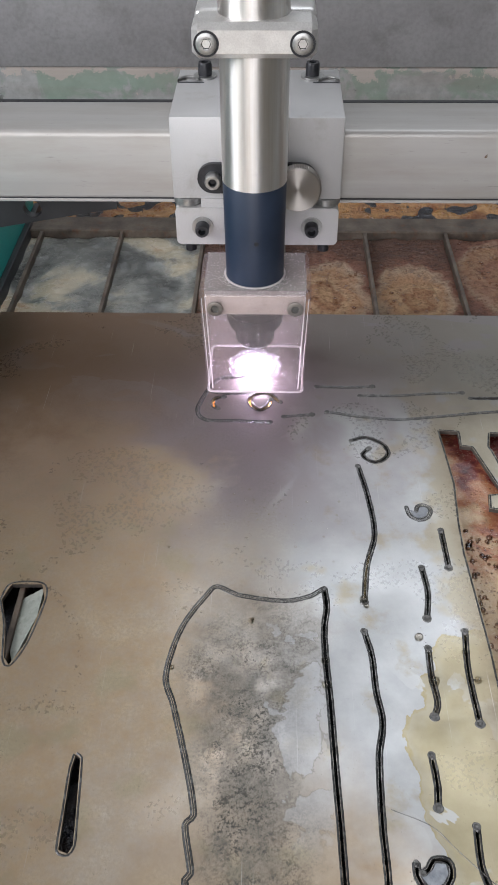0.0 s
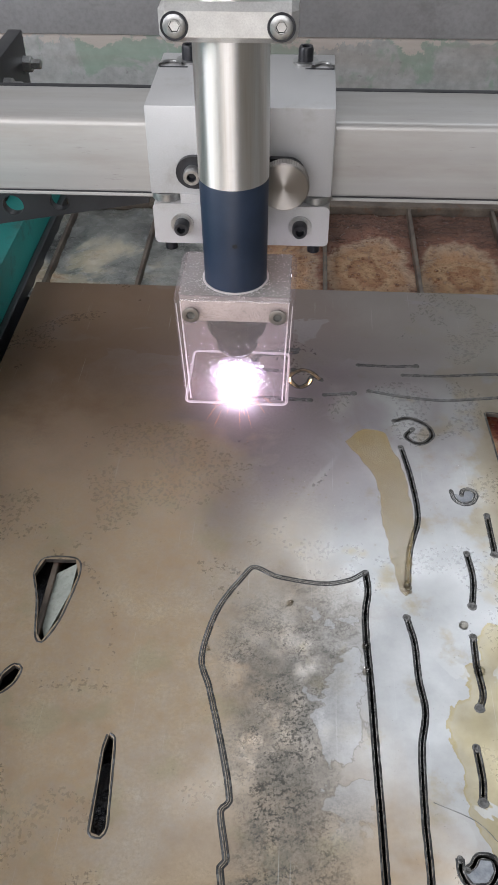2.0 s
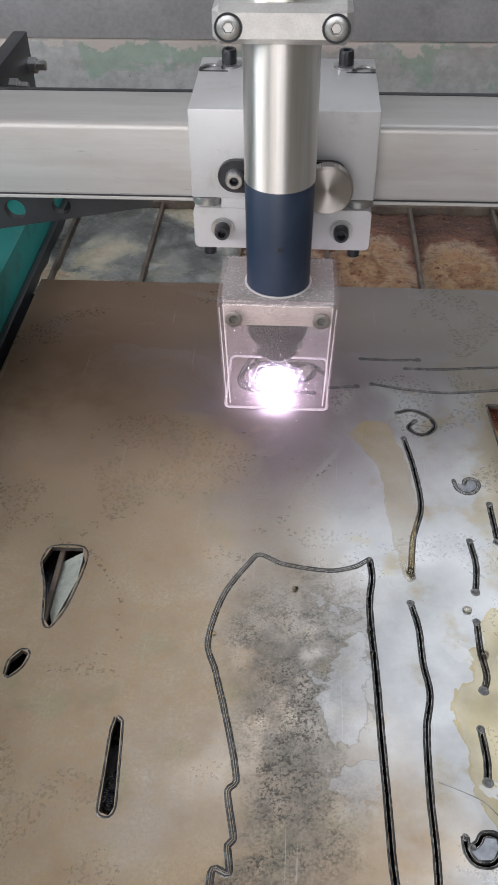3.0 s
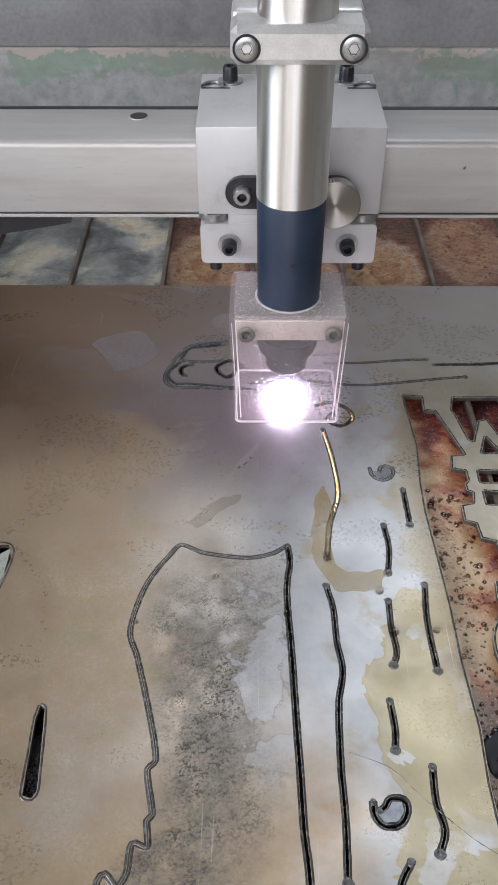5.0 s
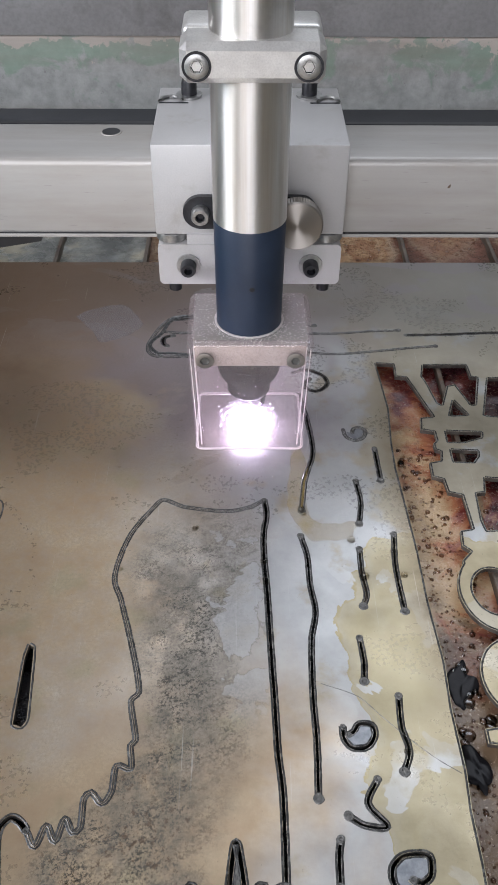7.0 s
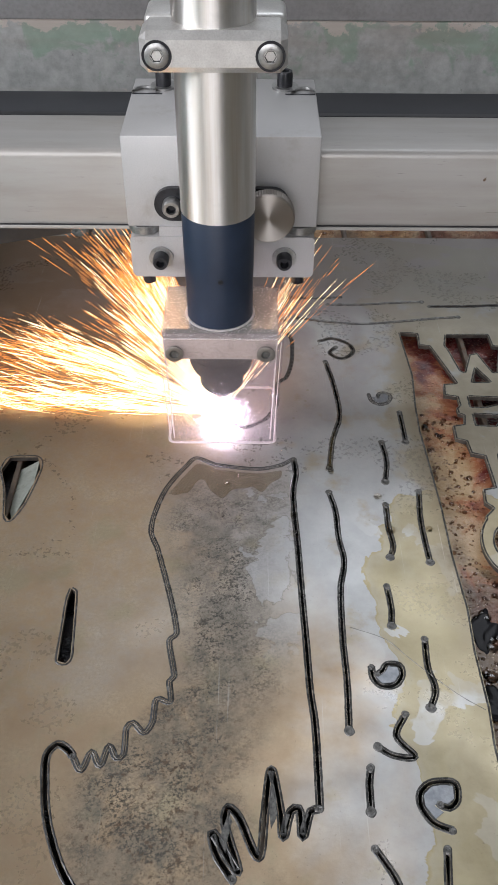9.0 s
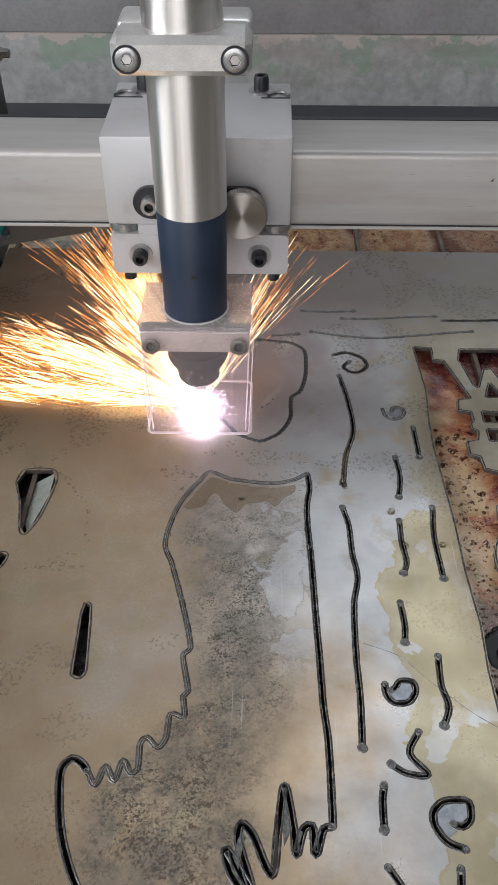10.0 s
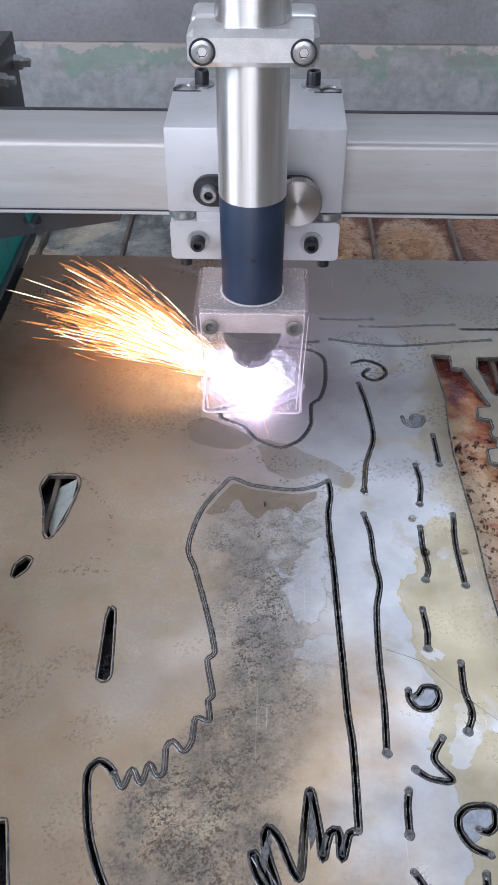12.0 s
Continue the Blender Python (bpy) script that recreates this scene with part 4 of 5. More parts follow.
# ---- the far frame of the machine ----
def flaked_paint():
    m = Mat("flaked_green_paint", 0.7)
    z = m.axis(2)
    n, w = m.noise(14, 7, 0.7, warp=0.6), m.noise(60, 6, 0.7)
    base = m.mix(m.ramp(w, (0.35, 0.0), (0.65, 1.0)), (0.195, 0.20, 0.195), (0.295, 0.30, 0.29))
    high = m.calc("DIVIDE", m.calc("SUBTRACT", z, -0.03), 0.07, True)
    green = m.ramp(m.calc("ADD", n, m.calc("MULTIPLY", high, 0.16)), (0.615, 0.0), (0.67, 0.75))
    c = m.mix(m.calc("MULTIPLY", green, 0.8), base, (0.13, 0.215, 0.15))
    rim = m.ramp(m.calc("ADD", m.noise(22, 7, 0.75), m.calc("MULTIPLY", m.calc("DIVIDE", m.calc("SUBTRACT", z, 0.026), 0.018, True), 0.22)), (0.66, 0.0), (0.675, 0.9))
    c = m.mix(rim, c, (0.36, 0.315, 0.28))
    c = m.mix(m.ramp(m.noise(3.0, 5, 0.6, m.stretch(1.6, 1, 9)), (0.45, 0.0), (0.7, 0.5)), c, (0.16, 0.13, 0.11))
    c = m.mix(m.ramp(m.noise(130, 6, 0.8), (0.62, 0.0), (0.72, 0.6)), c, (0.05, 0.045, 0.04))
    m.colour(c).bump(m.calc("ADD", w, m.calc("MULTIPLY", green, 0.5)), 0.3, 0.001)
    return m.m


GREEN_WORN = flaked_paint()
DARK_RAIL = worn("dull_dark_steel", (0.19, 0.185, 0.185), (0.27, 0.265, 0.265), 7, 0.6, 0.2, 0.25, 240, (0.13, 0.125, 0.12))
rail = new("far_frame_rail")
tagged(rail, "dull steel frame rail with flaking green paint", "frame rail")
part("rail_web", box(-0.9, 0.9, 0.510, 0.53, -0.12, 0.0445, 0.002), GREEN_WORN, rail)
part("rail_cap", box(-0.9, 0.9, 0.513, 0.60, 0.0446, 0.20, 0.002), DARK_RAIL, rail, "dull dark steel upper panel")
# the lowest box is coloured dark to stand in for the shadow gap
part("rail_foot", box(-0.9, 0.9, 0.43, 0.5098, -0.09, -0.0285, 0.001), worn("shadow_grey", (0.040, 0.043, 0.050), (0.062, 0.064, 0.072), 9, 0.8, 0.0, 0.03), rail, "dark box standing in for the shadow gap below the rail")
side = new("side_frame")
tagged(side, "teal painted steel side frame of the table with a black post", "side frame")
part("side_rail", box(-0.36, -0.2315, -0.9, 0.305, -0.12, 0.030, 0.0025), TEAL, side)
part("side_lip", box(-0.2312, -0.2262, -0.9, 0.305, -0.08, 0.001, 0.0006), DARK_PLATE, side)
post = part("side_post", box(-0.262, -0.251, 0.195, 0.302, 0.0301, 0.1165, 0.0012), DARK_PLATE, side, "black upright post")
for y_, z_ in ((0.293, 0.094), (0.241, 0.0966)):
    bm = lathe([(0, 0), (0.0062, 0), (0.0062, 0.0055), (0.0055, 0.0062), (0.0038, 0.0062), (0.0038, 0.0125), (0.0030, 0.0132), (0, 0.0132)], at(-0.251, y_, z_, pose(0, 0, 0, 0, 90, 0)), 6)
    part("hex_bolt", bm, SCREW, post, smooth=False)

# ---- the gantry: beam with its bracket ----
gantry = new("gantry_beam")
tagged(gantry, "brushed square steel gantry beam on black end bracket", "gantry beam")
bm = box(-0.62, 0.62, 0.013, 0.0615, 0.0955, 0.1400, 0.0038, 4)
part("beam_tube", bm, BEAM_STEEL, gantry)
# a black disc on the uncut top stands in for a hole's dark inside
part("beam_hole", lathe([(0, 0), (0.0052, 0), (0.0052, 0.0003), (0, 0.0003)], at(-0.0818, 0.048, 0.1400), 28), BLACK_OXIDE, gantry)
part("hole_lip", lathe([(0.0050, 0), (0.0058, 0), (0.0057, 0.0004), (0.0050, 0.0004)], at(-0.0818, 0.048, 0.1400), 28), BEAM_STEEL, gantry)
part("beam_lip", box(-0.62, 0.62, 0.0119, 0.0132, 0.0952, 0.0972, 0.0004, 1), BEAM_STEEL, gantry)
# a raised black strip stands in for the shaded groove above the lip
part("beam_groove", box(-0.62, 0.62, 0.0125, 0.0134, 0.0973, 0.0978), BLACK_OXIDE, gantry)
part("beam_strip", box(-0.62, 0.62, 0.0612, 0.0660, 0.1360, 0.1392, 0.0005, 1), BLACK_OXIDE, gantry)
bm = bmesh.new()
bmesh.ops.create_icosphere(bm, subdivisions=2, radius=1.0)
for v in bm.verts:
    g = 1 + 0.7 * noise.noise(v.co * 1.6)
    v.co = Vector((0.1016 + v.co.x * 0.0009 * g, 0.0130 + v.co.y * 0.00012, 0.1252 + (v.co.z + 0.5 * v.co.x) * 0.0009 * g))
part("nick", bm, SLAT, gantry)
arm = sheet_with_cuts("black_arm", [(-0.50, 0.040), (-0.30, 0.040), (-0.132, 0.0695), (-0.128, 0.0950), (-0.50, 0.0950)],
                      [ring_of(Vector((-0.2205, 0.0655)), 0.0068, 24), ring_of(Vector((-0.1900, 0.0690)), 0.0062, 24)], 0.0, 0.006, DARK_PLATE, gantry)
arm.data.transform(pose(0, 0.054, 0, 90, 0, 0))
tagged(arm, "black painted tapering arm with round holes")

# ---- the carriage with its torch ----
carriage = new("torch_carriage")
tagged(carriage, "aluminium carriage block carrying a steel plasma torch in a clear shield", "cutting torch")
block = part("carriage_block", box(-0.0505, 0.0505, 0, 0.079, 0.1035, 0.1533, 0.0008, 2), ALU, carriage)
R_ = 0.0030
rounded = [(sx * (0.0500 - R_) + R_ * math.cos(a_ * math.pi / 12), zc + R_ * math.sin(a_ * math.pi / 12)) for sx, zc, first in ((1, 0.0985 - 0.0030, 0), (-1, 0.0985 - 0.0030, 6), (-1, 0.0738 + R_, 12), (1, 0.0738 + R_, 18)) for a_ in range(first, first + 7)]
lower = sheet_with_cuts("lower_plate", rounded, [], 0.0, 0.0145, ALU, carriage)
lower.data.transform(pose(0, -0.002, 0, 90, 0, 0))
part("web", box(-0.034, 0.034, -0.0012, 0.0125, 0.0980, 0.1040), ALU, carriage)
# black backing that paints the gap's shade
part("slot_back", box(-0.0492, 0.0492, 0.0090, 0.0125, 0.0986, 0.1034), BLACK_OXIDE, carriage)
for s in (-1, 1):
    # side rollers peeping out of the gap, cap screws and washers
    part("roller", lathe([(0, 0.0986), (0.0082, 0.0986), (0.0086, 0.0990), (0.0086, 0.1030), (0.0082, 0.1034), (0, 0.1034)], at(s * 0.0425, 0.0075, 0), 36), SCREW, carriage)
    w = part("washer", lathe([(0.0035, 0), (0.0066, 0), (0.0066, 0.0012), (0.0035, 0.0012)], at(s * 0.0336, -0.002, 0.0862, FRONT), 32), SCREW, carriage)
    screw("cap_screw", 0.0043, 0.0075, at(s * 0.0336, -0.002, 0.0862, FRONT), BLACK_OXIDE, carriage)
    part("stud", lathe([(0, 0.066), (0.0036, 0.0665), (0.0036, 0.0745), (0, 0.0745)], at(s * 0.042, 0.006, 0), 20), BLACK_OXIDE, carriage)
    part("top_washer", lathe([(0.003, 0), (0.0072, 0), (0.0072, 0.0012), (0.003, 0.0012)], at(s * 0.0335, 0.066, 0.1533), 30), SCREW, carriage)
    screw("top_screw", 0.0043, 0.008, at(s * 0.0335, 0.066, 0.1543), BLACK_OXIDE, carriage)
    bm = lathe([(0.0042, 0), (0.0066, 0), (0.0066, 0.0016), (0.0058, 0.0022), (0.0048, 0.0022), (0.0042, 0.0014)], at(s * 0.0435, 0.0570, 0.1530), 36)
    bmesh.ops.bisect_plane(bm, geom=bm.verts[:] + bm.edges[:] + bm.faces[:], plane_co=(0, 0.0565, 0), plane_no=(0, -1, 0), clear_outer=True)
    part("bearing_ring", bm, SCREW, carriage)
    # a thin black slab on the top stands in for the recess's shade
    part("bearing_slot", box(min(s * 0.0335, s * 0.0498), max(s * 0.0335, s * 0.0498), 0.0548, 0.0566, 0.1531, 0.15345, 0.0001, 1), BLACK_OXIDE, carriage)
R_ = 0.0092
stadium = [(sx * 0.0262 + R_ * math.cos(a_ * math.pi / 12), 0.1176 + R_ * math.sin(a_ * math.pi / 12)) for sx, span_ in ((1, range(-6, 7)), (-1, range(6, 19))) for a_ in span_]
slotted = sheet_with_cuts("slotted_bracket", stadium, [], 0.0, 0.0034, BLACK_OXIDE, carriage)
slotted.data.transform(pose(0, -0.003, 0, 90, 0, 0))
tagged(slotted, "black slotted bracket")
screw("bracket_screw", 0.0048, 0.006, at(-0.0261, -0.003, 0.1176, FRONT), SCREW, carriage)
bm = lathe([(0, 0.0132), (0.0128, 0.0135), (0.0135, 0.0128), (0.0135, 0.0070), (0.0128, 0.0063), (0.005, 0.0063), (0.005, 0)], at(0.0243, -0.003, 0.1168, FRONT), 120)
for i, v in enumerate(bm.verts):
    d_ = Vector((v.co.x - 0.0243, v.co.z - 0.1168))
    if d_.length > 0.0132:
        k_ = 1 + (0.012 if round(math.atan2(d_.y, d_.x) / (2 * math.pi) * 120) % 2 else -0.012)
        v.co.x, v.co.z = 0.0243 + d_.x * k_, 0.1168 + d_.y * k_
part("thumb_knob", bm, turned_steel("turned_knob", (0.36, 0.335, 0.31), 0.46, "Y"), carriage, "knurled steel thumb knob")
part("mount_post", box(-0.011, 0.011, -0.022, -0.0031, 0.10, 0.222, 0.001), ALU, carriage)

ax, ay = AXIS
torch = part("torch_tube", lathe([(0, 0.1340), (0.0177, 0.1340), (0.0179, 0.1343), (0.0179, 0.42), (0, 0.42)], at(ax, ay, 0), 72), STEEL_TUBE, carriage, "polished steel torch tube")
part("torch_sleeve", lathe([(0.0150, 0.070), (0.0168, 0.070), (0.0170, 0.072), (0.01775, 0.1330), (0.0174, 0.1340), (0, 0.1340)], at(ax, ay, 0), 72), SLEEVE, carriage, "dark navy plastic torch sleeve")
part("sleeve_dimple", lathe([(0, 0), (0.0010, 0), (0.0014, 0.0003), (0.0012, 0.0004), (0, 0.0002)], at(ax + 0.0012, ay - 0.01735, 0.1035, FRONT), 16), BLACK_OXIDE, carriage)
part("torch_nozzle", lathe([(0.0165, 0.071), (0.0168, 0.0505), (0.0172, 0.0500), (0.0172, 0.0440), (0.0160, 0.0405), (0.0128, 0.0385), (0.0120, 0.0365), (0.0120, 0.0290), (0.0100, 0.0262), (0.006, 0.0245), (0, 0.0240)], at(ax, ay, 0), 48), NOZZLE, carriage)
# the split clamp above
for y0_, y1_, nm in ((-0.0601, -0.0375, "clamp_front"), (-0.0365, -0.0130, "clamp_back")):
    bm = box(-0.0300, 0.0300, y0_, y1_, 0.2040, 0.2205, 0.0030, 1 if nm == "clamp_front" else 3)
    part(nm, bm, ALU_CAST, carriage, "cast aluminium clamp half")
for s in (-1, 1):
    # a black ring on the face paints the shaded gap round the head
    part("clamp_recess", lathe([(0.0050, 0), (0.0061, 0), (0.0061, 0.0003), (0.0050, 0.0003)], at(s * 0.0229, -0.0600, 0.2115, FRONT), 30), BLACK_OXIDE, carriage)
    screw("clamp_screw", 0.0050, 0.0016, at(s * 0.0229, -0.0592, 0.2115, FRONT), SCREW, carriage)

# the clear splash shield
shield = new("splash_shield")
shield.parent = carriage
tagged(shield, "clear acrylic splash shield, spattered and scratched")
SX, SB, SF, SK, ST, SZ = 0.0330, 0.0303, -0.0615, -0.0110, 0.0748, 0.0032
W_ = 0.0032


def tapered(x0_, x1_, y0_, y1_, z0_, z1_, bevel=0.0006):
    bm_ = box(x0_, x1_, y0_, y1_, z0_, z1_, bevel, 2)
    for v_ in bm_.verts:
        k_ = (v_.co.z - SZ) / (ST - SZ)
        v_.co.x *= (SB + (SX - SB) * k_) / SX
    return bm_


RC = 0.0042


def shield_loop(inset, z_):
    """A rounded rectangle round the torch at one height; the box narrows downwards."""
    k_ = (SB + (SX - SB) * (z_ - SZ) / (ST - SZ)) / SX
    r_ = max(RC - inset, 0.0008)
    return [Vector((k_ * (sx * (SX - inset - r_) + r_ * math.cos(a_ * math.pi / 12)), yc + r_ * math.sin(a_ * math.pi / 12), z_))
            for sx, yc, first in ((1, SK - inset - r_, 0), (-1, SK - inset - r_, 6), (-1, SF + inset + r_, 12), (1, SF + inset + r_, 18)) for a_ in range(first, first + 7)]


def shield_shell(profile):
    bm_ = bmesh.new()
    loops = [[bm_.verts.new(p) for p in shield_loop(i_, z_)] for i_, z_ in profile]
    for p_, q_ in zip(loops, loops[1:] + loops[:1]):
        for i_ in range(len(p_)):
            j_ = (i_ + 1) % len(p_)
            bm_.faces.new((p_[i_], p_[j_], q_[j_], q_[i_]))
    bmesh.ops.recalc_face_normals(bm_, faces=bm_.faces[:])
    return bm_


part("shield_wall", shield_shell([(0, SZ), (0, ST - 0.0025), (0.0008, ST - 0.0008), (0.0024, ST), (W_, ST), (W_, SZ)]), ACRYLIC, shield)
# top with the torch's hole
n = 64
hole = [(ax + 0.0174 * math.cos(2 * math.pi * i / n), ay + 0.0174 * math.sin(2 * math.pi * i / n)) for i in range(n)]
sheet_with_cuts("shield_top", [tuple(p[:2]) for p in shield_loop(W_ + 0.0001, ST)], [hole], ST, W_ - 0.0002, ACRYLIC_TOP, shield)
part("hole_rim", lathe([(0.0172, 0), (0.0183, 0), (0.0183, 0.0005), (0.0172, 0.0005)], at(ax, ay, ST), 64), ACRYLIC_EDGE, shield)
bar = part("shield_bar", tapered(-SX + W_ + 0.0005, SX - W_ - 0.0005, SF + W_ + 0.0002, SF + W_ + 0.010, 0.0585, ST - W_ - 0.0003), BAR, shield, "hazy plastic cross bar")
for s in (-1, 1):
    screw("shield_screw", 0.0047, 0.0010, at(s * 0.0235, SF, 0.0648, FRONT), SHIELD_SCREW, shield, DROSS)

# a pale ring added for the bright lower edge, and spatter stuck inside the front
part("polished_edge", shield_shell([(-0.0002, SZ - 0.0007), (-0.0002, SZ - 0.0001), (0.0013, SZ - 0.0001), (0.0013, SZ - 0.0007)]), ACRYLIC_EDGE, shield)
part("glue_line", shield_shell([(W_ - 0.0004, ST + 0.0001), (W_ - 0.0004, ST + 0.0003), (W_ + 0.0003, ST + 0.0003), (W_ + 0.0003, ST + 0.0001)]), ACRYLIC_SIDE, shield)
for s in (-1, 1):
    for inset, wide in ((0.0006, 0.00022), (W_ + 0.0003, 0.00040)):
        # pale rods stand in for the highlight along each corner
        rod = bmesh.new()
        foot, head_ = [Vector((s * (SX - inset - 0.3 * (RC - inset)) * k_ / SX, SF + inset + 0.3 * (RC - inset), z_)) for k_, z_ in ((SB, SZ), (SX, ST - 0.004))]
        rings = [[rod.verts.new(c_ + Vector((wide * math.cos(a_ * math.pi / 3), wide * math.sin(a_ * math.pi / 3), 0))) for a_ in range(6)] for c_ in (foot, head_)]
        for a_ in range(6):
            rod.faces.new((rings[0][a_], rings[0][(a_ + 1) % 6], rings[1][(a_ + 1) % 6], rings[1][a_]))
        part("polished_corner", rod, ACRYLIC_EDGE, shield)
rng = random.Random(21)
bm = bmesh.new()
for _ in range(520):
    x_, z_ = rng.uniform(-0.027, 0.027), SZ + 0.002 + abs(rng.gauss(0, 0.014))
    if z_ > 0.056 or abs(x_) < 0.009 and rng.random() < 0.5:
        continue
    r_ = 0.00007 + 0.00026 * rng.random() ** 4
    lathe([(r_, 0), (r_ * 0.7, r_ * 0.6), (0, r_ * 0.8)], at(x_, SF + W_, z_, pose(0, 0, 0, -90, 0, 0)), 7, bm)
part("spatter", bm, ACRYLIC_EDGE, shield)
bm = bmesh.new()
for _ in range(170):
    a_, r_ = rng.uniform(math.pi * 1.05, math.pi * 1.95), 0.0185 + abs(rng.gauss(0, 0.0022))
    lathe([(0.0002, 0), (0.00015, 0.0001), (0, 0.00018)], at(ax + r_ * math.cos(a_), ay + r_ * math.sin(a_), ST), 6, bm)
part("grit", bm, ACRYLIC_EDGE, shield)

# the arc at the nozzle
bm = bmesh.new()
bmesh.ops.create_icosphere(bm, subdivisions=4, radius=1.0)
for v in bm.verts:
    g = 0.96 + 0.24 * noise.noise(v.co * 2.2) + 0.26 * noise.noise(v.co * 6) + 0.22 * noise.noise(v.co * 14)
    v.co = Vector((v.co.x * 0.0100 * g * (1 - 0.18 * v.co.z) + ax, v.co.y * 0.0068 * g + ay - 0.002, max(0.0007, 0.0072 + v.co.z * 0.0064 * g)))
arc = part("plasma_arc", bm, ARC, carriage, "blinding white plasma arc")
# see-through glowing shells added as the bloom round the arc
for size, power in ((1.08, 0.35), (1.42, 0.13)):
    bm = bmesh.new()
    bmesh.ops.create_icosphere(bm, subdivisions=4, radius=1.0)
    for v in bm.verts:
        g = size * (1 + 0.16 * noise.noise(v.co * 2.2 + Vector((size * 3, 0, 0))) + 0.10 * noise.noise(v.co * 6))
        v.co = Vector((v.co.x * 0.0115 * g + ax, v.co.y * 0.0076 * g + ay - 0.002, max(0.0006, 0.0076 + v.co.z * 0.0072 * g)))
    part("plasma_haze", bm, thin_glow("bloom_glow", (0.86, 0.70, 1.0), power), arc)
rng = random.Random(33)
# glowing spatter, dense near the arc so that its outline looks soft
bm = bmesh.new()
for i in range(420):
    d_ = Vector((rng.gauss(0, 1), rng.gauss(0, 0.7), abs(rng.gauss(0, 0.8)))).normalized() * (0.0090 + abs(rng.gauss(0, 0.0040)))
    own = bmesh.new()
    bmesh.ops.create_icosphere(own, subdivisions=1, radius=0.00006 + 0.00026 * rng.random() ** 4)
    own.transform(at(ax + d_.x * 1.15, ay - 0.002 + d_.y * 0.9, 0.004 + d_.z * 0.9))
    join(bm, own)
part("arc_spatter", bm, ARC, arc)
# fine rays skimming the sheet, built as thin glowing slivers
bm = bmesh.new()
for i in range(46):
    a_ = math.radians(rng.gauss(262, 42))
    d_, r0_ = Vector((math.cos(a_), math.sin(a_), 0)), rng.uniform(0.010, 0.016)
    foot = Vector((ax, ay - 0.002, 0.0012 + 0.002 * rng.random()))
    p_, q_ = foot + d_ * r0_, foot + d_ * (r0_ + 0.003 + 0.013 * rng.random() ** 2)
    w_ = Vector((-d_.y, d_.x, 0)) * rng.uniform(0.00004, 0.00010)
    c_ = [bm.verts.new(v_) for v_ in (p_ + w_, p_ - w_, p_ + Vector((0, 0, w_.length)), q_)]
    for k_ in ((0, 1, 3), (1, 2, 3), (2, 0, 3), (0, 2, 1)):
        bm.faces.new([c_[j_] for j_ in k_])
part("arc_rays", bm, thin_glow("ray_light", (1.0, 0.82, 0.95), 0.45), arc)

# ---- sparks: sheaves of short bright streaks flying from the arc ----
def spark_sheaf(name, count, heading, spread, rise, reach, seed, thick=0.00012, hot=0.22, length=(0.008, 0.042)):
    """Streaks along rays from the arc. heading and spread: degrees round z; rise: the least and the most slope in degrees."""
    rng = random.Random(seed)
    bodies = [bmesh.new(), bmesh.new()]
    ribs = [(heading + rng.gauss(0, spread), rng.uniform(*rise), rng.uniform(0.6, 1.0)) for _ in range(14)]
    for _ in range(count):
        h, e, far = rng.choice(ribs)
        h, e = radians(h + rng.gauss(0, spread * 0.30)), radians(e + rng.gauss(0, 2.5))
        d = Vector((math.cos(h) * math.cos(e), math.sin(h) * math.cos(e), math.sin(e)))
        r = 0.012 + (reach * far * rng.uniform(0.75, 1.1) - 0.012) * rng.random() ** 0.8
        ln = rng.uniform(*length) * (0.6 + 0.6 * r / reach)
        fall = 0.9 * r * r
        p = Vector((0, 0, 0.004)) + d * r - Vector((0, 0, fall))
        d = (d - Vector((0, 0, 1.8 * r))).normalized()
        if p.z < 0.0012:
            p.z, d.z = 0.0012 + rng.random() * 0.002, abs(d.z)
        w = thick * rng.uniform(0.5, 1.3)
        u = d.orthogonal().normalized() * w
        v = d.cross(u).normalized() * w
        b = bodies[0 if rng.random() < hot * 0.6 + 0.70 * max(0.0, 1 - r / (0.75 * reach)) else 1]
        tip, tail = b.verts.new(p + d * ln * 0.35), b.verts.new(p - d * ln * 0.65)
        ring = [b.verts.new(p + o) for o in (u, v, -u, -v)]
        for i in range(4):
            b.faces.new((ring[i], ring[(i + 1) % 4], tip)), b.faces.new((ring[(i + 1) % 4], ring[i], tail))
        if rng.random() < 0.05 and r > 0.5 * reach:
            # a spark that bursts at its end
            for _ in range(5):
                q = Vector((rng.gauss(0, 1), rng.gauss(0, 1), rng.gauss(0, 0.6))) * 0.0022
                c = [b.verts.new(tip.co + o) for o in (u * 0.6, -u * 0.6, q)]
                b.faces.new(c)
    sheaf = new(name)
    tagged(sheaf, "sheaf of glowing orange sparks flying from the cutting arc", "sparks", "sparks", "stuff")
    part("hot_streaks", bodies[0], SPARK_HOT, sheaf, smooth=False)
    part("streaks", bodies[1], SPARK, sheaf, smooth=False)
    return sheaf


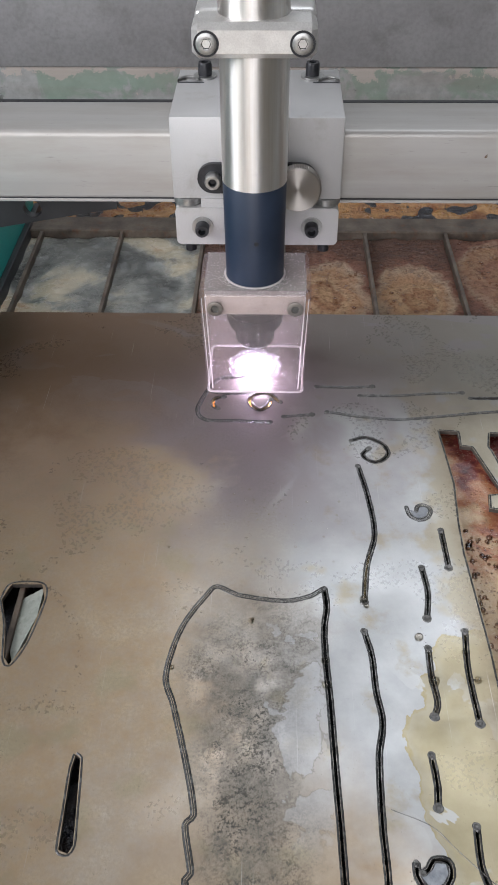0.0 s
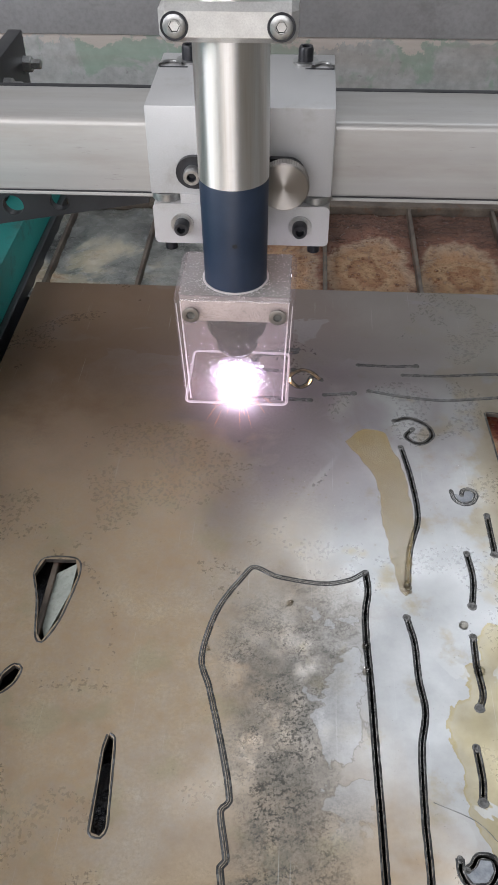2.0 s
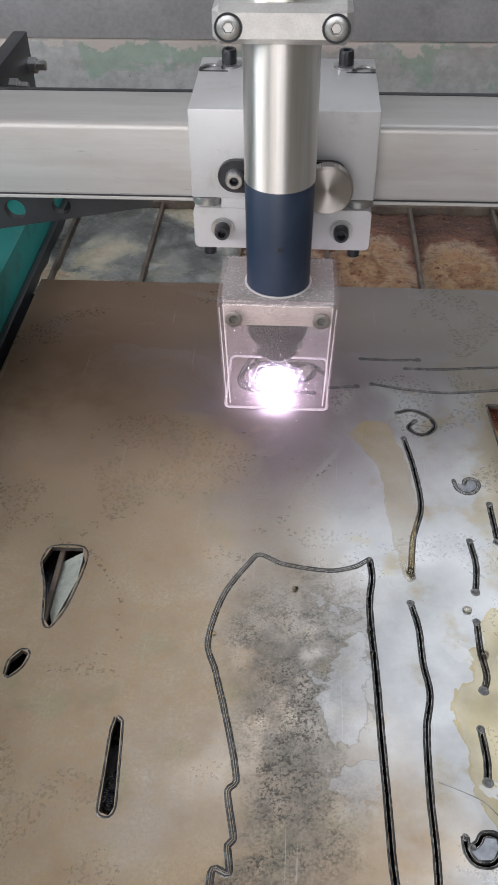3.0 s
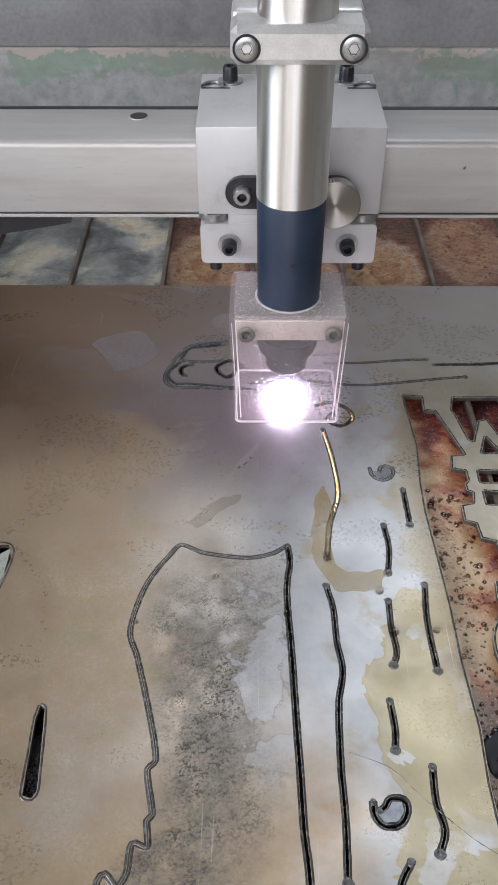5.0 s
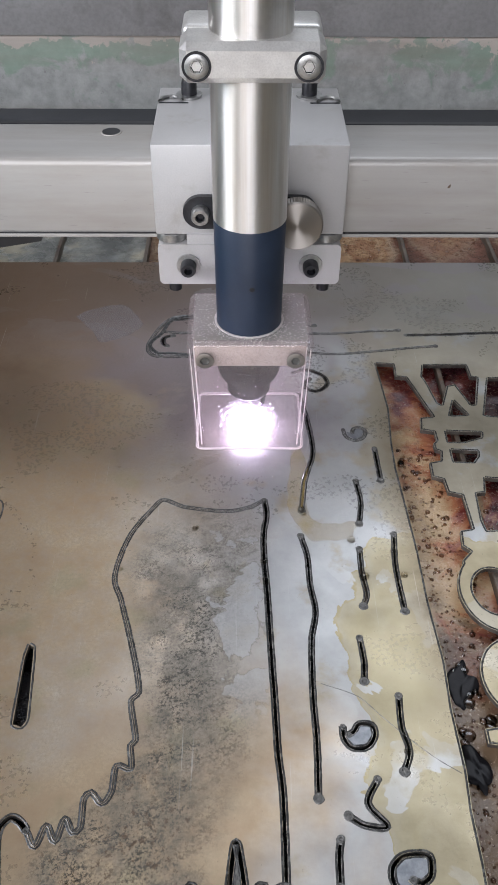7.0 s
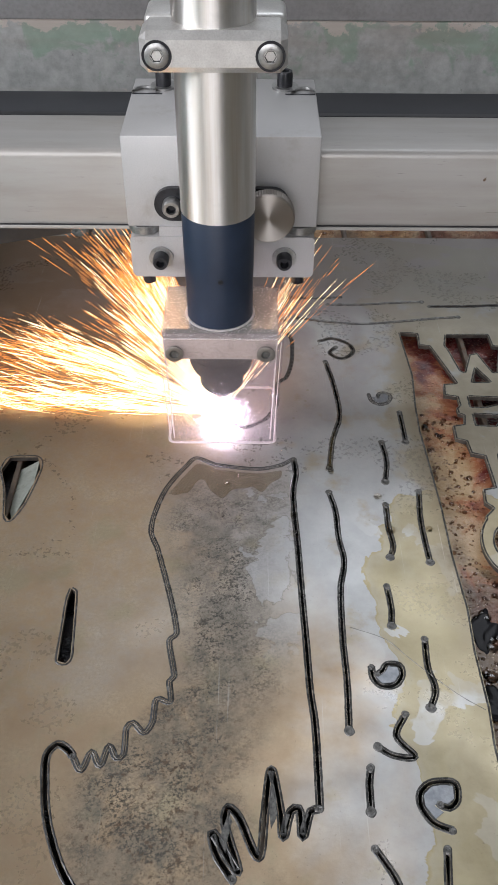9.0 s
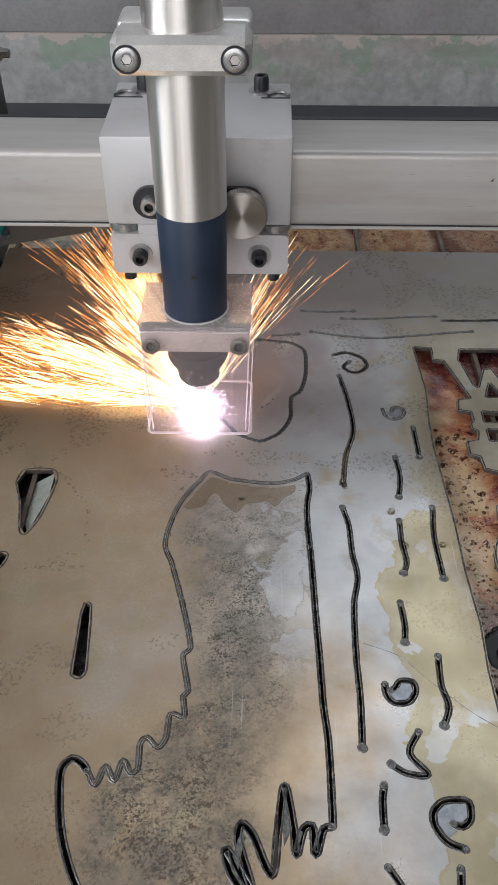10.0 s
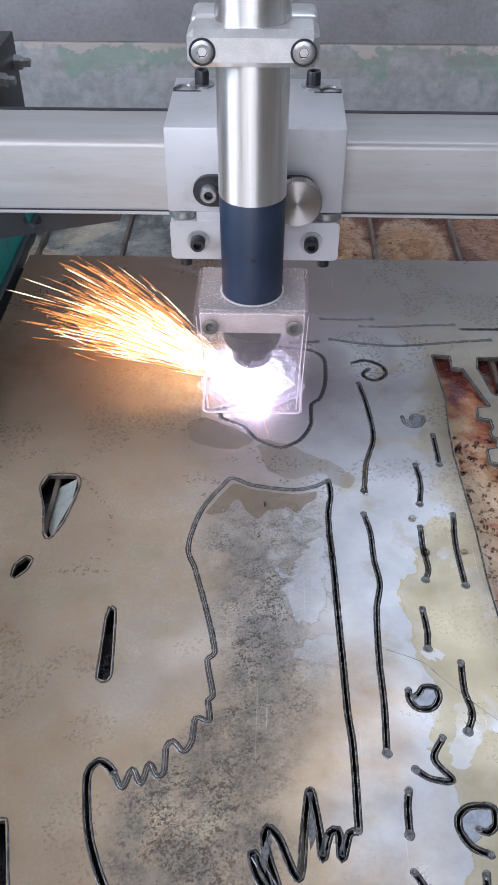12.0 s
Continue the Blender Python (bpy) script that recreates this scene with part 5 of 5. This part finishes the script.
SHEAVES = [
    # the sheaf, and the spans of time in which it flies
    (spark_sheaf("spark_sheaf", 950, 171, 4, (0, 5), 0.25, 1, 0.00014), [(8.3, 10.25), (10.85, 11.04)]),
    (spark_sheaf("spark_sheaf", 2300, 121, 7, (13, 25), 0.19, 2, 0.00014), [(8.4, 10.25), (10.85, 11.04)]),
    (spark_sheaf("spark_sheaf", 1250, 154, 6, (4, 11), 0.22, 7, 0.00014), [(8.3, 10.25), (10.85, 11.04)]),
    (spark_sheaf("spark_sheaf", 300, 64, 6, (14, 30), 0.16, 3), [(8.4, 10.25), (10.9, 11.04)]),
    (spark_sheaf("spark_sheaf", 2100, 150, 12, (4, 22), 0.165, 4, 0.00014), [(11.74, 12.0)]),
    (spark_sheaf("spark_sheaf", 700, 156, 6, (6, 13), 0.165, 8), [(0.38, 0.62)]),
    (spark_sheaf("spark_sheaf", 700, 122, 6, (16, 28), 0.150, 9), [(0.38, 0.62)]),
    (spark_sheaf("spark_sheaf", 70, 118, 6, (10, 24), 0.115, 16, 0.00007, 0.12, (0.008, 0.030)), [(0.68, 0.82), (10.72, 10.8)]),
    (spark_sheaf("spark_sheaf", 150, 160, 6, (4, 14), 0.098, 5, 0.00006, 0.12, (0.008, 0.030)), [(11.42, 11.70)]),
    (spark_sheaf("spark_sheaf", 14, 172, 5, (3, 8), 0.17, 17, 0.00006, 0.2, (0.02, 0.06)), [(0.18, 0.24)]),
    (spark_sheaf("spark_sheaf", 26, 276, 16, (0, 8), 0.050, 18, 0.00006, 0.2, (0.008, 0.022)), [(1.16, 1.44), (1.95, 2.06), (10.35, 10.66), (10.95, 11.2), (11.78, 12.0)]),
    (spark_sheaf("spark_sheaf", 9, 186, 20, (0, 2), 0.11, 6, 0.00005, 0.2, (0.025, 0.06)), [(6.4, 6.7)]),
]


def glow_flare(name, offset, size, colour, power, seed):
    """The wider glare of arc and sparks, built as ragged nested glowing shells."""
    ob = new(name)
    tagged(ob, "ragged glowing shells added for the glare round the cutting arc", "flare", "flares", "stuff")
    for scale, share in ((0.62, 1.0), (0.85, 0.45), (1.12, 0.18)):
        bm_ = bmesh.new()
        bmesh.ops.create_icosphere(bm_, subdivisions=4, radius=1.0)
        for v_ in bm_.verts:
            g_ = scale * (1 + 0.35 * noise.noise(v_.co * 1.7 + Vector((seed, scale, 0))) + 0.25 * noise.noise(v_.co * 6 + Vector((0, seed, 0))))
            v_.co = Vector((offset[0] + v_.co.x * size[0] * g_, offset[1] + v_.co.y * size[1] * g_, max(0.001, offset[2] + v_.co.z * size[2] * g_)))
        part("flare_shell", bm_, thin_glow("flare_glow", colour, power * share), ob)
    return ob


SHEAVES += [
    (glow_flare("flare", (-0.013, 0.002, 0.016), (0.012, 0.010, 0.018), (1.0, 0.72, 0.42), 0.55, 3), [(8.3, 10.25), (10.85, 11.04), (11.78, 12.0)]),
    (glow_flare("flare", (-0.002, -0.002, 0.013), (0.026, 0.014, 0.021), (0.9, 0.85, 1.0), 0.8, 5), [(11.90, 12.0)]),
]


UNDER = [
    # the same added below the sheet, so that the cuts above glow gold
    (spark_sheaf("kerf_glow_sheaf", 900, 274, 5, (0, 1), 0.20, 11, 0.0004, 0.8), [(5.2, 6.75)]),
    (spark_sheaf("kerf_glow_sheaf", 900, 289, 5, (0, 1), 0.098, 19, 0.0004, 0.7), [(4.75, 6.75)]),
    (spark_sheaf("kerf_glow_sheaf", 500, 345, 13, (0, 1), 0.046, 21, 0.0004, 0.6), [(4.75, 6.75)]),
    (spark_sheaf("kerf_glow_sheaf", 900, 304, 6, (0, 1), 0.068, 20, 0.0004, 0.6), [(4.75, 6.75)]),
    (spark_sheaf("kerf_glow_sheaf", 420, 262, 24, (0, 1), 0.045, 14, 0.0004, 0.3), [(0.0, 0.92)]),
    (spark_sheaf("kerf_glow_sheaf", 1800, 20, 24, (0, 1), 0.072, 12, 0.0004, 0.7), [(0.93, 2.7)]),
    (spark_sheaf("kerf_glow_sheaf", 420, 262, 24, (0, 1), 0.034, 13, 0.0004, 0.2), [(8.4, 9.9)]),
    (spark_sheaf("kerf_glow_sheaf", 420, 305, 22, (0, 1), 0.045, 15, 0.0004, 0.4), [(10.4, 11.7)]),
]


def head_at(t):
    """The carriage's place between two rows, on a soft line."""
    for i, (a_, b_) in enumerate(zip(HEAD, HEAD[1:])):
        if a_[0] <= t <= b_[0]:
            o_, c_ = HEAD[max(i - 1, 0)], HEAD[min(i + 2, len(HEAD) - 1)]
            w_ = b_[0] - a_[0]
            u = (t - a_[0]) / w_
            out = []
            for k_ in (1, 2):
                ta_ = (b_[k_] - o_[k_]) / (b_[0] - o_[0]) * w_
                tb_ = (c_[k_] - a_[k_]) / (c_[0] - a_[0]) * w_
                out.append((2 * u**3 - 3 * u**2 + 1) * a_[k_] + (u**3 - 2 * u**2 + u) * ta_ + (3 * u**2 - 2 * u**3) * b_[k_] + (u**3 - u**2) * tb_)
            return tuple(out)
    return HEAD[-1][1:]


# ---- the line that is cut while the torch runs: each length of dross rises behind the arc ----
FRESH = []
STEP = 0.125
trail = [(t_0 * STEP, Vector(head_at(t_0 * STEP)) + Vector(AXIS)) for t_0 in range(int(12 / STEP) + 1)]
for (ta_, a_), (tb_, b_) in zip(trail, trail[1:]):
    if (b_ - a_).length < 0.0004:
        continue
    mid_ = (a_ + b_) / 2
    n_ = max(2, int((b_ - a_).length / 0.0015))
    over = (b_ - a_).normalized() * 0.0006
    l_ = [(a_ - over - mid_).lerp(b_ + over - mid_, i / n_) for i in range(n_ + 1)]
    bm = bmesh.new()
    # the middle strip is coloured black for the darkness of an open kerf
    prof = [(-0.0017, -0.0004), (-0.0011, 0.00028), (-0.0006, 0.0002), (-0.0005, 0.00008), (0.0005, 0.00008), (0.0006, 0.0002), (0.0011, 0.00028), (0.0017, -0.0004)]
    d_ = (b_ - a_).normalized()
    nn = Vector((-d_.y, d_.x))
    rows = [[bm.verts.new((p.x + nn.x * w, p.y + nn.y * w, h)) for w, h in prof] for p in l_]
    for p, q in zip(rows, rows[1:]):
        for j in range(len(prof) - 1):
            f = bm.faces.new((p[j], p[j + 1], q[j + 1], q[j]))
            f.material_index = 1 if j == 3 else 0
    ob = part("fresh_cut", bm, RIM, plate)
    ob.data.materials.append(BLACK_OXIDE)
    FRESH.append((ob, mid_, tb_))

# ---- an unseen workshop added round it, which bounds the light and its reflections ----
floor = part("floor", box(-3, 3, -3, 3, -0.95, -0.85), CONCRETE, None, smooth=False)
tagged(floor, "bare concrete workshop floor", "floor", kind="structure")
bm = None
for b_ in ((-3, 3, -3, 0.8, 3.0, 3.1), (-3, 3, 2.8, 3, 3.0, 3.1), (-3, -0.5, 0.8, 2.8, 3.0, 3.1), (1.9, 3, 0.8, 2.8, 3.0, 3.1)):
    bm = box(*b_, bm=bm)
roof = part("ceiling", bm, PLASTER, None, smooth=False)
tagged(roof, "unseen pale ceiling added with an opening for the roof lamp", "ceiling", kind="structure")


def wall(name, boxes):
    bm_ = None
    for b_ in boxes:
        bm_ = box(*b_, bm=bm_)
    return tagged(part(name, bm_, PLASTER, None, smooth=False), "unseen limewashed wall added to shape the light", "wall", kind="structure")


wall("wall_west", [(-3.1, -3, -3, 3, -0.85, 0.5), (-3.1, -3, -3, 3, 2.6, 3.0), (-3.1, -3, -3, -2.6, 0.5, 2.6), (-3.1, -3, -0.4, 3, 0.5, 2.6)])
wall("wall_east", [(3, 3.1, -3, 3, -0.85, 3.0)])
wall("wall_north", [(-3, 3, 3, 3.1, -0.85, 3.0)])
wall("wall_south", [(-3, 3, -3.1, -3, 2.4, 3.0), (-3, -1.85, -3.1, -3, -0.85, 2.4), (0.65, 3, -3.1, -3, -0.85, 2.4)])


def motions():
    walk(carriage, [(t, pose(x, y, 0)) for t, x, y in HEAD])
    walk(gantry, [(t, pose(0, y, 0)) for t, x, y in HEAD])
    for ob_, mid_, t in FRESH:
        low, high = pose(mid_.x, mid_.y, -0.0018), pose(mid_.x, mid_.y, 0.0)
        rows_ = [(0.0, low)] + ([(t - 0.1, low)] if t > 0.15 else []) + [(t, high)] + ([(12.0, high)] if t < 12 else [])
        walk(ob_, rows_)
    walk(puddle, [(0.0, pose(0, 0, -0.0016)), (8.6, pose(0, 0, -0.0016)), (9.0, pose(0, 0, 0)), (12.0, pose(0, 0, 0))])
    for spill, t_0, t_1 in SPILLS:
        low, high = pose(0, 0, -0.0016), pose(0, 0, 0)
        rows_ = [(0.0, low), (t_0 - 0.25, low), (t_0 + 0.25, high)]
        rows_ += [(t_1 - 0.4, high), (t_1 + 0.4, low), (12.0, low)] if t_1 < 12 else [(12.0, high)]
        walk(spill, rows_)
    for k, (sheaf, spans) in enumerate(SHEAVES + UNDER):
        rng = random.Random(40 + k)
        level = -0.0115 if k >= len(SHEAVES) else 0.0
        rest = pose(-0.05, -0.05, -0.26)
        rows_ = [(0.0, rest)] if spans[0][0] > 0 else []
        for a_, b_ in spans:
            if a_ > 0:
                rows_.append((a_ - 0.067, rest))
            for i in range(int((b_ - a_) / 0.1) + 1):
                t = a_ + 0.1 * i
                x, y = head_at(t)
                rows_.append((t, pose(x + ax, y + ay, level, 0, 0, rng.uniform(-1.2, 1.2))))
            if b_ - rows_[-1][0] > 0.02:
                x, y = head_at(b_)
                rows_.append((b_, pose(x + ax, y + ay, level)))
            if b_ < 12:
                rows_.append((b_ + 0.034, rest))
        if rows_[-1][0] < 11.9:
            rows_.append((12.0, rest))
        walk(sheaf, rows_)


motions()
